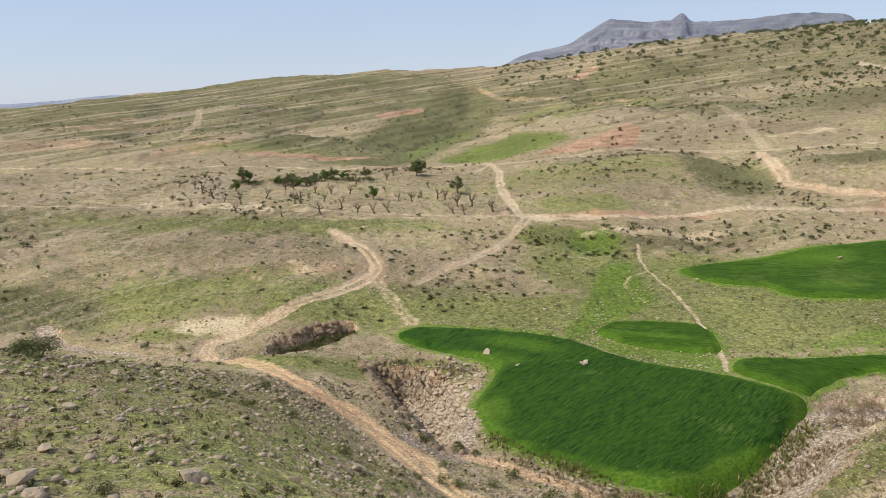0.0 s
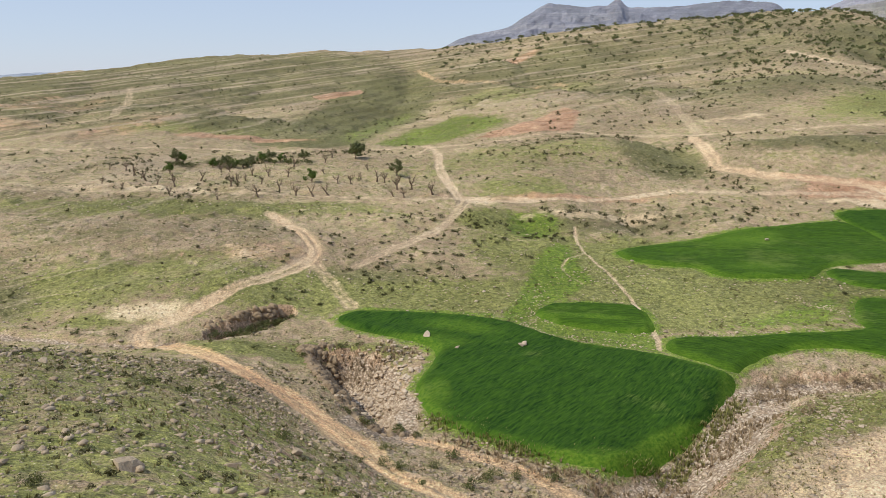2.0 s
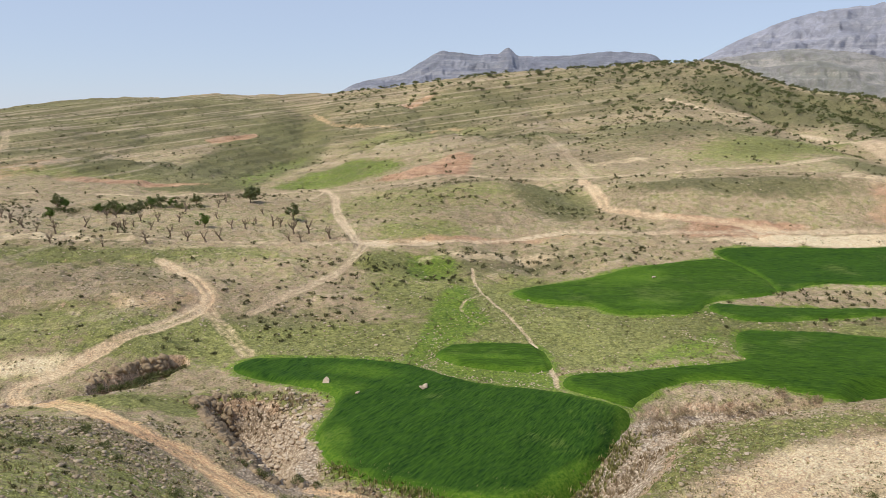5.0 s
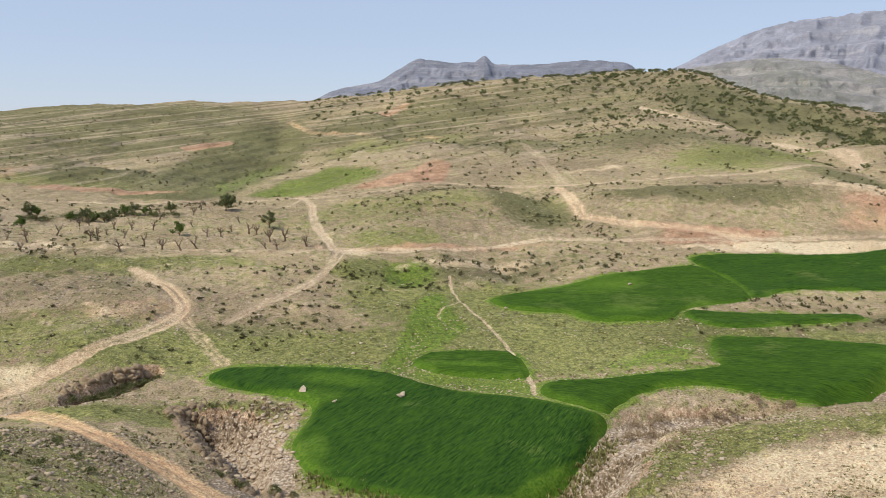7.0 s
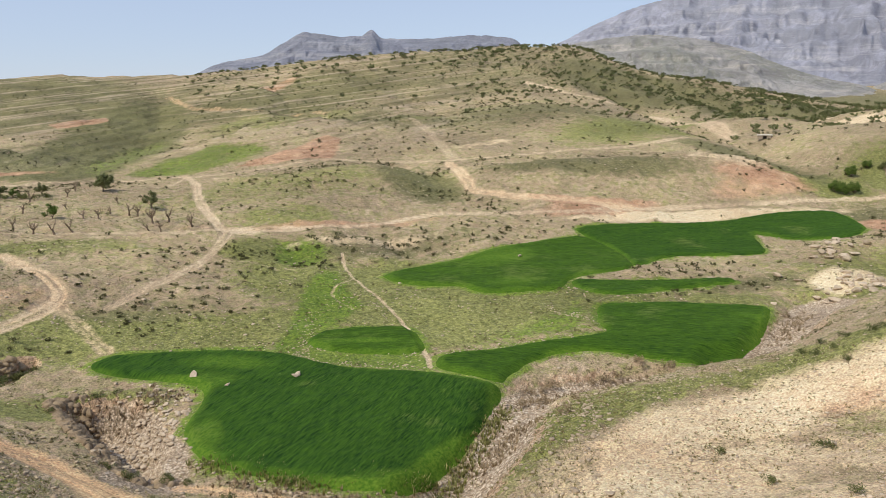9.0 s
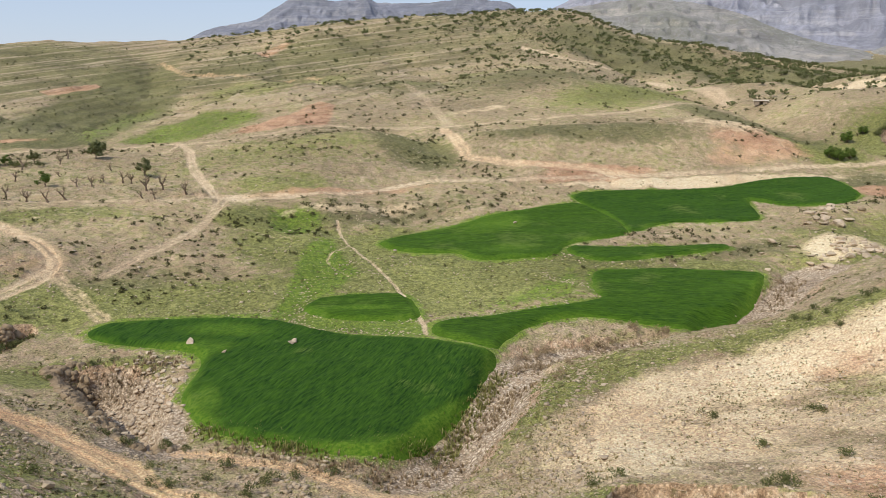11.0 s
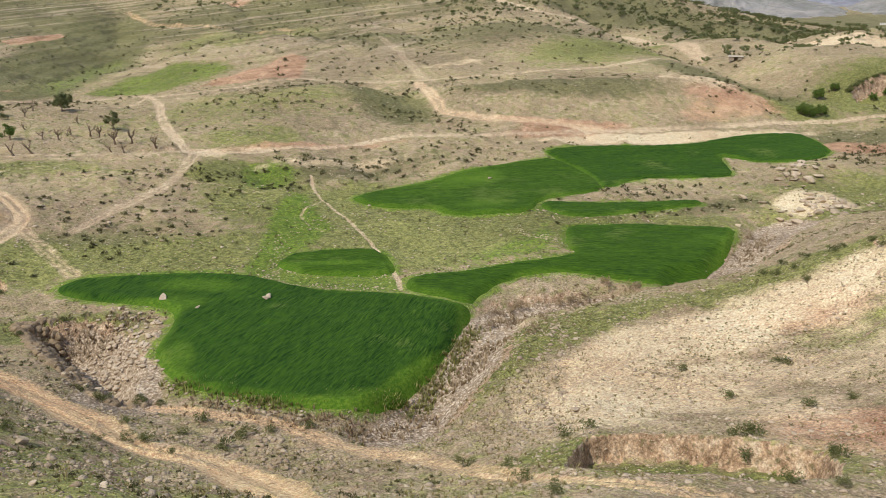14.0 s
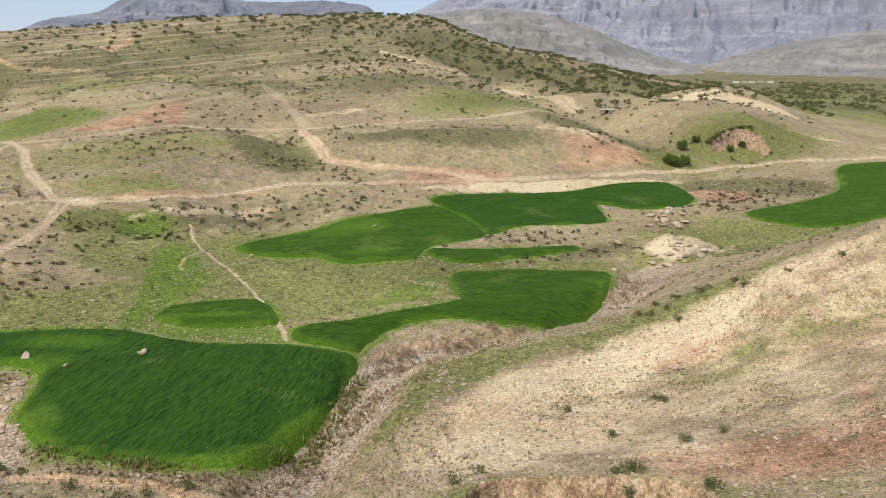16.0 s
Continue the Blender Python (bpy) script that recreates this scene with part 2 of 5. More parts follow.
# ---- the lie of the land -------------------------------------------------
# The land is lofted over long lines that run across the view from left to
# right (bearing in degrees from north): hillside brow, valley floor, terraces,
# roads on the bench, foot and crest of the far hills.
EYE = 30.0
BEARING = np.array([-34, -26, -19, -12, -5, 2, 9, 16, 23, 30, 37, 44, 51, 58, 66.0])


def line(dist, height):
    return np.array(dist, float), np.array(height, float)


near_foot = line([2] * 15, [28.2] * 15)
knee = line([9] * 15, [24.2, 24, 23.8, 23.5, 23.3, 23.2, 23.1, 23, 23, 23, 23, 23, 23, 23.2, 23.5])
upper_slope = line([20, 20, 20, 20, 20, 18, 17, 16, 16, 17, 18, 20, 22, 24, 26],
                   [20.4, 19.8, 19.4, 18.5, 18.0, 18.3, 18.5, 18.4, 18.4, 17.6, 17.4, 16.5, 15.7, 15.0, 14.9])
lower_slope = line([38, 40, 42, 44, 46, 44, 40, 38, 38, 38, 38, 38, 40, 42, 45],
                   [16.2, 15.0, 13.0, 9.9, 6.1, 4.1, 4.5, 5.3, 5.3, 6.7, 8.1, 8.9, 9.2, 10.0, 12.2])
slope_brow = line([58, 60, 64, 66, 62, 54, 48, 48, 48, 52, 56, 60, 64, 66, 70],
                  [15.0, 11.8, 8.1, 5.3, 2.3, 1.4, 1.5, 1.3, 1.8, 2.9, 3.9, 4.0, 5.5, 8.6, 12.5])
mound_crest = line([75, 78, 80, 80, 72, 66, 60, 58, 61, 60, 72, 78, 80, 82, 85],
                   [6.0, 4.0, 3.0, 2.2, 1.2, -0.5, 0.0, 0.0, -1.0, 3.2, 3.6, 4.5, 8.6, 14.0, 19.6])
valley_floor = line([105, 108, 96, 94, 85, 85, 80, 80, 80, 84, 89, 98, 115, 115, 120],
                    [1.0, 0.3, 0.0, 0.0, -0.5, 0.0, 0.0, 0.0, 0.0, -1.0, -1.0, -1.0, 3.0, 8.0, 12.0])
terrace_foot = line([125, 125, 112, 108, 104, 100, 100, 97, 98, 100, 104, 112, 156, 160, 165],
                    [3.0, 3.0, 2.5, 3.0, 0.8, 0.3, 0.5, 0.5, 0.3, 0.2, 0.0, 0.0, 0.0, 1.5, 3.0])
terrace_top = line([145, 145, 140, 135, 130, 128, 128, 128, 130, 140, 150, 165, 175, 180, 190],
                   [6.5, 6.0, 5.5, 5.0, 3.8, 3.2, 2.8, 2.2, 1.5, 1.2, 1.0, 1.0, 2.0, 2.5, 3.5])
bench = line([180, 170, 165, 160, 156, 152, 152, 160, 168, 176, 186, 200, 220, 240, 255],
             [11.1, 9.7, 8.3, 7.5, 7.0, 6.5, 6.1, 6.1, 5.9, 5.6, 5.2, 5.1, 6.5, 7.7, 8.1])
hill_foot = line([280, 265, 250, 240, 230, 226, 228, 230, 232, 240, 255, 280, 300, 300, 290],
                 [10.9, 10.3, 9.9, 9.6, 9.1, 9.0, 12.3, 13.7, 13.0, 14.7, 16.6, 19.2, 23.0, 15.8, 9.2])
hill_face = line([400, 400, 400, 400, 390, 380, 390, 400, 410, 410, 410, 410, 420, 420, 420],
                 [14.6, 16.7, 18.8, 19.5, 17.0, 16.7, 25.9, 30.0, 32.1, 32.1, 25.7, 22.8, 21.2, 8.0, -4.0])
hill_crest = line([680, 690, 700, 700, 690, 680, 640, 620, 600, 600, 580, 540, 520, 520, 560],
                  [21.7, 29.4, 37.3, 44.7, 48.1, 50.4, 56.0, 63.8, 67.2, 69.5, 49.2, 35.2, 24.6, 6.4, -9.0])
hill_back = line([900] * 15, [-4, 2, 8, 14, 18, 20, 28, 36, 40, 40, 24, 14, 6, 4.9, -4.6])
lowland = line([2000] * 15, [-30, -30, -30, -30, -25, -20, -10, 0, 10, 20, 25, 28, 30, 30, 24])
outskirts = line([3200] * 15, [0, 0, 0, 0, 5, 10, 20, 40, 60, 80, 90, 90, 85, 100, 110])
horizon = line([4950] * 15, [15] * 15)
LINES = [near_foot, knee, upper_slope, lower_slope, slope_brow, mound_crest, valley_floor, terrace_foot, terrace_top,
         bench, hill_foot, hill_face, hill_crest, hill_back, lowland, outskirts, horizon]


def steady_slopes(x, y):
    """Slopes of a smooth curve through the knots that never overshoots (rows of y along the first axis)."""
    h = np.diff(x, axis=0)
    s = np.diff(y, axis=0) / h
    m = np.zeros_like(y)
    m[0], m[-1] = s[0], s[-1]
    same = s[:-1] * s[1:] > 0
    w1, w2 = 2 * h[1:] + h[:-1], h[1:] + 2 * h[:-1]
    with np.errstate(divide="ignore", invalid="ignore"):
        m[1:-1] = np.where(same, (w1 + w2) / (w1 / s[:-1] + w2 / s[1:]), 0)
    return m


def hermite(x0, x1, y0, y1, m0, m1, x):
    h = x1 - x0
    u = np.clip((x - x0) / h, 0, 1)
    return (y0 * (1 + 2 * u) * (1 - u) ** 2 + m0 * h * u * (1 - u) ** 2
            + y1 * u * u * (3 - 2 * u) + m1 * h * u * u * (u - 1))


def sections(bearing):
    """Distances and heights of all lines at each bearing: two arrays, lines by bearings."""
    b = np.clip(bearing, BEARING[0], BEARING[-1])
    i = np.clip(np.searchsorted(BEARING, b) - 1, 0, len(BEARING) - 2)
    out = []
    for k in (0, 1):
        knots = np.array([l[k] for l in LINES]).T
        m = steady_slopes(BEARING[:, None] + 0 * knots, knots)
        x0, x1 = BEARING[i][:, None], BEARING[i + 1][:, None]
        out.append(hermite(x0, x1, knots[i], knots[i + 1], m[i], m[i + 1], b[:, None]).T)
    # behind the lookout the hillside climbs on
    away = np.clip((np.abs(bearing - 16) - 50) / 50, 0, 1)
    away = away * away * (3 - 2 * away)
    d, z = out
    climb = 28.2 + 22 * (1 - np.exp(-d / 90))
    return d, z + (climb - z) * away * np.exp(-d / 1500)


TABLE = np.random.RandomState(7).rand(256, 256).ravel()


def value_noise(x, y):
    xf, yf = np.floor(x), np.floor(y)
    xi, yi = xf.astype(np.int32), yf.astype(np.int32)
    u, v = x - xf, y - yf
    u, v = u * u * (3 - 2 * u), v * v * (3 - 2 * v)
    x0, x1, y0, y1 = (xi & 255) << 8, ((xi + 1) & 255) << 8, yi & 255, (yi + 1) & 255
    a, b, c, e = TABLE.take(x0 + y0), TABLE.take(x1 + y0), TABLE.take(x0 + y1), TABLE.take(x1 + y1)
    return (a + (b - a) * u) * (1 - v) + (c + (e - c) * u) * v


def fbm(x, y, octaves=4):
    total, amp = 0, 0.5
    for k in range(octaves):
        total = total + amp * (value_noise(x * 2 ** k + 17.3 * k, y * 2 ** k + 9.1 * k) - 0.5)
        amp *= 0.5
    return total


def smooth(a, b, x):
    u = np.clip((x - a) / (b - a), 0, 1)
    return u * u * (3 - 2 * u)


# knolls that stand on the slopes: x, y, half length, half width, turn, height
KNOLLS = [(108, 178, 34, 15, -20, 4.5), (150, 165, 22, 15, -25, 5.0), (58, 195, 26, 14, 0, 2.5), (-70, 300, 60, 40, 20, 5), (150, 290, 50, 40, -30, 5),
          (250, 250, 40, 22, -40, 5), (-18, 122, 13, 8, 30, 1.4), (-45, 125, 18, 9, 0, 1.2), (208, 160, 18, 10, -30, 3.0), (112, 96, 10, 6, 20, 1.6), (128, 108, 9, 5, 0, 1.4), (60, 300, 40, 30, 30, 5),
          (330, 250, 40, 26, -40, 9), (-160, 380, 60, 40, 0, 5)]
# draws that run down the hills: depth, half width, way
DRAWS = [(7, 20, [(22, 600), (16, 480), (6, 400), (-14, 320), (-26, 268)]), (3.5, 9, [(72, 222), (75, 200), (74, 180), (72, 166)]),
         (5, 14, [(92, 560), (86, 450), (80, 360), (90, 300)]), (4, 14, [(-60, 560), (-75, 420), (-66, 330)]), (4, 16, [(-190, 560), (-160, 430), (-130, 330)]),
         (4, 12, [(150, 430), (140, 350), (118, 280)]), (6, 14, [(260, 400), (235, 300), (200, 225), (178, 168), (166, 150)]), (5, 16, [(330, 420), (300, 300), (262, 220)]),
         (2.5, 6, [(46, 152), (47, 140), (44, 128)]), (2, 5, [(24, 150), (26, 138), (30, 128)])]


def landforms(x, y):
    z = np.zeros_like(x)
    for px, py, a, b, turn, tall in KNOLLS:
        c, s = math.cos(radians(turn)), math.sin(radians(turn))
        u, v = ((x - px) * c + (y - py) * s) / a, (-(x - px) * s + (y - py) * c) / b
        z = z + tall * np.exp(-(u * u + v * v))
    for depth, wide, way in DRAWS:
        gap = np.full(x.shape, 1e6)
        for (ax, ay), (bx, by) in zip(way[:-1], way[1:]):
            dx, dy = bx - ax, by - ay
            u = np.clip(((x - ax) * dx + (y - ay) * dy) / (dx * dx + dy * dy), 0, 1)
            gap = np.minimum(gap, np.hypot(x - ax - u * dx, y - ay - u * dy))
        (ax, ay), (bx, by) = way[0], way[-1]
        ends = smooth(0, 1.5 * wide, np.hypot(x - ax, y - ay)) * smooth(0, 2.0 * wide, np.hypot(x - bx, y - by))
        z = z - depth * np.exp(-np.abs(gap / wide) ** 1.3) * (0.3 + 0.7 * ends)
    return z


def loft_height(x, y):
    """Height of the bare loft at places x, y (arrays of one shape)."""
    shape = x.shape
    x, y = x.ravel(), y.ravel()
    r, b = np.maximum(np.hypot(x, y), 2.001), np.degrees(np.arctan2(x, y))
    d, z = sections(b)
    m = steady_slopes(d, z)
    out = np.zeros_like(r)
    for k in range(len(LINES) - 1):
        w = (r >= d[k]) & ((r < d[k + 1]) | (k == len(LINES) - 2))
        out[w] = hermite(d[k][w], d[k + 1][w], z[k][w], z[k + 1][w], m[k][w], m[k + 1][w], r[w])
    return (out + landforms(x, y)).reshape(shape)

# ---- tracks, fields and water lines, drawn on the plan -------------------
def eased(points, closed=False, rounds=2):
    p = np.array(points, float)
    for _ in range(rounds):
        q = np.roll(p, -1, 0) if closed else p[1:]
        a = p if closed else p[:-1]
        cut = np.stack([0.75 * a + 0.25 * q, 0.25 * a + 0.75 * q], 1).reshape(-1, 2)
        p = cut if closed else np.vstack([p[:1], cut, p[-1:]])
    return p


def gap_to_line(x, y, p, reach):
    """Distance from places to a polyline, and metres along it; places beyond reach keep a large distance."""
    gap, along = np.full(x.shape, 1e6), np.zeros(x.shape)
    near = (x > p[:, 0].min() - reach) & (x < p[:, 0].max() + reach) & (y > p[:, 1].min() - reach) & (y < p[:, 1].max() + reach)
    k = np.where(near)[0]
    if not len(k):
        return gap, along
    xs, ys, best, run, start = x[k], y[k], np.full(len(k), 1e6), np.zeros(len(k)), 0.0
    for a, b in zip(p[:-1], p[1:]):
        d = b - a
        length = np.hypot(*d) + 1e-9
        u = np.clip(((xs - a[0]) * d[0] + (ys - a[1]) * d[1]) / length ** 2, 0, 1)
        g = np.hypot(xs - a[0] - u * d[0], ys - a[1] - u * d[1])
        w = g < best
        best[w], run[w] = g[w], start + u[w] * length
        start += length
    gap[k], along[k] = best, run
    return gap, along


def inside(x, y, p):
    out = np.zeros(x.shape, bool)
    k = np.where((x > p[:, 0].min()) & (x < p[:, 0].max()) & (y > p[:, 1].min()) & (y < p[:, 1].max()))[0]
    if not len(k):
        return out
    xs, ys, w = x[k], y[k], np.zeros(len(k), bool)
    for a, b in zip(p, np.roll(p, -1, 0)):
        if a[1] != b[1]:
            w ^= ((a[1] > ys) != (b[1] > ys)) & (xs < (b[0] - a[0]) * (ys - a[1]) / (b[1] - a[1]) + a[0])
    out[k] = w
    return out


def depth_in(x, y, p, reach=12.0):
    """Metres inside a closed outline (minus: outside)."""
    gap, _ = gap_to_line(x, y, np.vstack([p, p[:1]]), reach)
    return np.where(inside(x, y, p), gap, -gap)


# name, width, how worn (1 bare), rust tint, label, way
TRACKS = []


def track(*values):
    TRACKS.append(values)


track("dirt_track", 4, 1, 1, "rust-tan dirt track winding down the near slope", [(-25.7, 86.9), (-18.7, 77), (-12.2, 65.2), (-9, 64.5), (-5.2, 59.8), (-2.2, 54.4), (0.2, 49.2), (4.5, 47.8), (6.2, 40.6), (6.6, 34.4), (6.2, 25.7)])
track("dirt_track", 2.2, 0.75, 0.8, "narrow stony track along the foot of the mound", [(1.8, 61.8), (6.9, 57.1), (10.7, 54.2), (12.2, 49.8), (14.5, 46.2), (17, 40.1), (17.2, 30.2), (16.8, 24.6), (17.7, 20.3), (18.7, 17.1)])
track("dirt_track", 3, 1, 0.2, "pale dusty dirt track with two wheel ruts", [(-24.6, 84.2), (-30.9, 91.9), (-26.6, 95.8), (-21.7, 100.9), (-16.6, 107.5), (-11.7, 115.9), (-10.4, 119.7), (-12.4, 125.1), (-16.4, 135.7), (-20.2, 141.6)])
track("dirt_track", 2.6, 0.6, 0.2, "pale dusty dirt track with two wheel ruts", [(-11.1, 117.4), (-7.9, 109.5), (-4.4, 99.2)])
track("dirt_track", 2.2, 0.7, 0, "pale dusty dirt track with two wheel ruts", [(-88, 154), (-72.1, 156), (-55.6, 157.6), (-38.5, 158.2), (-21, 157.2), (-7, 153.5), (7.4, 150.1), (15.1, 151.5)])
track("dirt_track", 1.6, 0.55, 0, "pale dusty dirt track with two wheel ruts", [(-20.2, 141.6), (-13, 143.8), (-3.5, 146.3), (6.3, 149.2), (15.1, 152.4)])
track("dirt_track", 2.4, 0.75, 0, "pale dusty dirt track with two wheel ruts", [(-4.3, 115.4), (0.5, 122.4), (5.3, 127.3), (10.6, 134.7), (14.8, 144.6), (16.7, 152.4)])
track("dirt_track", 1.2, 0.5, 0, "pale dusty dirt track with two wheel ruts", [(9.7, 136.1), (16.3, 132.8), (22.2, 127.1), (26, 127.1)])
track("dirt_track", 2.6, 0.95, 0, "pale dusty dirt track with two wheel ruts", [(15.2, 152.8), (14.2, 168.9), (13.8, 188.6), (16.1, 212.5), (14.5, 228.9), (10.9, 233.9)])
track("dirt_track", 3.4, 0.9, 0, "pale dusty dirt track with two wheel ruts", [(14.4, 227.7), (-0.1, 233), (-10.1, 228.9), (-21.3, 243.4), (-30.7, 234.3), (-48.1, 236.6), (-65.6, 238.1), (-96.8, 230.2), (-134.6, 238.3)])
track("dirt_track", 1.8, 0.7, 0, "pale dusty dirt track with two wheel ruts", [(14.4, 227.7), (10.1, 216.9), (1.4, 212.9), (-9.4, 211.2), (-20.2, 211.7)])
track("dirt_track", 3.4, 0.85, 0, "pale dusty dirt track with two wheel ruts", [(17.3, 226.7), (28.7, 220.6), (43.4, 222.3), (57, 225.5), (73.3, 220.4), (87.8, 216.7), (98.7, 212.7), (116.3, 210), (134.3, 206.1), (156.5, 206.5), (214.1, 236.2)])
track("dirt_track", 3.2, 0.95, 0, "pale dusty dirt track with two wheel ruts", [(15.1, 151.9), (24.1, 150.8), (35.2, 150.8), (47.2, 153.9), (58.3, 156.3), (65.2, 159.2), (67.6, 157.3), (79.3, 156.1), (98.6, 150.6), (121.1, 147.3), (135.8, 145.1), (158.9, 144), (175, 140.6), (188.8, 136.5), (201.4, 133), (228.9, 121.5)])
track("dirt_track", 3.8, 1, 0.35, "pale dusty dirt track with two wheel ruts", [(86.9, 212.6), (80.7, 187.6), (80, 181), (78.2, 177.8), (79.6, 171.5), (90.1, 162.5), (99.5, 157.1), (106.5, 150.5)])
track("dirt_track", 4.5, 0.6, 0, "pale dusty dirt track with two wheel ruts", [(91, 220), (96.5, 244.9), (105.7, 287.8), (109.5, 316.4)])
track("dirt_track", 7, 1, 0, "pale dusty dirt track with two wheel ruts", [(214.1, 236.2), (244, 295.7), (252, 343.6), (226.1, 348.4), (220, 373), (214.9, 409.2)])
track("dirt_track", 5, 0.6, 1, "reddish earth cutting across the far hillside", [(26.7, 555.6), (36.4, 499.5), (50, 460.9), (68.7, 433.9), (91.8, 426.4), (95.8, 398.8)])
track("dirt_track", 5, 0.6, 0, "pale dusty dirt track with two wheel ruts", [(-151.9, 500.2), (-121.3, 391.4), (-114.2, 346.8)])
track("footpath", 0.7, 0.9, 0, "thin trodden footpath between the green terraces", [(34.7, 136.3), (33.2, 129.3), (32.7, 116.8), (33.2, 106.7), (32.8, 95.9), (31.9, 88.6), (31.3, 83), (30.2, 79.6)])
track("footpath", 0.6, 0.7, 0, "pale trodden path over dry grass", [(32.6, 121.5), (26.8, 113.9), (26.7, 109), (28.2, 103.2)])
track("dirt_track", 2.4, 0.8, 0, "pale dusty dirt track with two wheel ruts", [(225.9, 150.5), (233.5, 139.7), (242, 128.9)])
track("footpath", 1, 0.6, 0, "pale trodden path over dry grass", [(29.8, 44.3), (35.3, 45.5), (42.5, 48.3), (49.7, 49.4), (52.9, 46.8), (57.2, 46), (61.3, 43.2)])
FIELDS = []


def field(turn, tone, bare, *outline):
    FIELDS.append(("wheat_field", turn, tone, bare, outline))


# the big field above the stream, then the terraces behind it
field(48, 0, 0, (-6, 94.9), (-4.8, 96.8), (-2.6, 97.4), (5.1, 95.8), (12.2, 92.8), (16.4, 89.5), (18.9, 85.7), (21.5, 82.7), (26.1, 80), (29.5, 78), (31.5, 76.2),
      (34, 74), (35.3, 72.6), (35.5, 71.9), (32.7, 68.5), (29.7, 64.6), (27.2, 61.9), (25.7, 60.3), (23.5, 58.3), (21.2, 56.3), (19.5, 55.3), (17.5, 54.3), (14.8, 54.8),
      (11.7, 57.2), (8.5, 60), (5.7, 62.9), (4.1, 66.2), (3.2, 69.5), (2.9, 72.7), (3.7, 75.4), (4.8, 77.6), (5.7, 80.4), (5.3, 83.2), (3.7, 85.2), (0.2, 87.8), (-2.7, 90.4), (-4.8, 92.3))
field(-10, 0.45, 0.06, (19, 93.6), (20.6, 95.8), (22.3, 96.8), (26.7, 96.1), (31, 94.8), (32.9, 94.3), (32.5, 89), (31.8, 85), (27.7, 84.9), (22.9, 87.7), (19.5, 91))
field(-25, 0.35, 0, (33.2, 83.1), (37.8, 82.5), (46.2, 83.5), (52.8, 83.3), (57.3, 83.6), (57.5, 84.7), (57.4, 86.3), (59.9, 90.7), (63.2, 95.2), (67.1, 94), (73.1, 92.4),
      (78.5, 88.9), (83.4, 86.1), (85.3, 84.9), (83.3, 82.6), (79.3, 79.2), (75.6, 76.3), (70.2, 73.5), (66.5, 71.3), (60.4, 71.9), (57.6, 74.2), (54.8, 77.3), (51.2, 79.5),
      (46.6, 79.8), (42, 78.5), (37.6, 74.9), (36, 73.2), (34.2, 74.9), (31.8, 77.5), (30.9, 80))
field(-10, 0.45, 0.05, (37.6, 122.8), (48, 126.4), (56.3, 128), (64, 132), (70.8, 133.6), (80.8, 135.5), (84.9, 135.6), (86.1, 131.2), (86.3, 126.4), (85.5, 120.5),
      (81.7, 112.6), (73.9, 112.1), (67.4, 110.7), (61.6, 104.4), (56.2, 105.6), (50.4, 105.8), (48.4, 109), (48.8, 111.4), (42.8, 112.9), (38.2, 116.3))
field(-8, 0.15, 0, (85.5, 136.2), (86.1, 141), (98.1, 141), (110.6, 137.9), (124.7, 136.3), (133.1, 138.4), (143.6, 138.8), (149.5, 137.7), (154.3, 135.6), (151, 127.9),
      (146.2, 119.8), (141.3, 116.5), (134.7, 114.9), (129.5, 118.4), (126.1, 121.1), (125.1, 124.8), (122.2, 128.1), (118.4, 121.5), (113.6, 114.3), (109.3, 114.1),
      (102.8, 116), (93.5, 119.2), (82.3, 112.8), (85.6, 120.5), (86.4, 126.4), (86.2, 131.2))
field(-8, 0.35, 0, (66.5, 110.1), (72.5, 106.6), (81.3, 103.3), (88.4, 102), (93.1, 100.6), (90.8, 97.9), (85.4, 98.4), (77.9, 98.7), (70.8, 97.8), (66.2, 100.2), (64.9, 103.1))
field(-20, 0.55, 0, (143.3, 104.4), (152.9, 103.7), (166.8, 103.3), (179.9, 105.2), (188.9, 110), (202.5, 120.1), (212.3, 122.8), (223.4, 118.2), (243.8, 111.2),
      (240, 95), (215, 90), (180, 84), (151.3, 85.7), (142.6, 87.5), (142, 94.5), (140.3, 98.6))
WATER = [
    ("stream", 4.5, 1.3, [(18.4, 49.8), (23.3, 54.7), (25.8, 55.7), (28.5, 57.8), (32.7, 64), (38.3, 70.9), (44, 72), (50.2, 71), (54.9, 69.8)]),
    ("upper_stream", 6, 1.2, [(66, 70), (72, 72), (77.8, 74.2), (85.2, 79.2), (95.6, 83.7)]),
    ("left_stream", 2.2, 0.8, [(-53.7, 100.1), (-47.9, 93.4), (-39.9, 89.3), (-30.6, 87.8), (-24.7, 88.1), (-18.6, 91.7), (-15.1, 93.6)]),
    ("gully", 5, 0.4, [(-4.2, 81.1), (-2.2, 76.7), (-0.4, 70.4), (-0.4, 65.2), (-0.9, 62.5)]),
]
GULLY = eased([(-9, 85), (-8, 79), (-6.5, 74), (-5.2, 69), (-2.5, 64), (-0.5, 60.5), (1.6, 62), (1.5, 68), (3.2, 74), (3.2, 80), (0, 83.5), (-5, 86)], True, 1)
GULLY_RIM = eased([(-10.4, 85.6), (-8.8, 81.5), (-7.7, 74), (-6, 69.8), (-4.6, 66.6), (-2.8, 64.2), (-1, 62)])
CUT_BANK = eased([(-23, 91.2), (-19, 95.5), (-14.5, 98.5), (-11.5, 100), (-11.5, 95.5), (-14, 92.5), (-19, 90.5)], True, 1)
HOLLOW = eased([(189, 151), (194, 155), (201, 155), (208, 150), (206, 143), (197, 139), (190, 137), (190, 143)], True, 1)
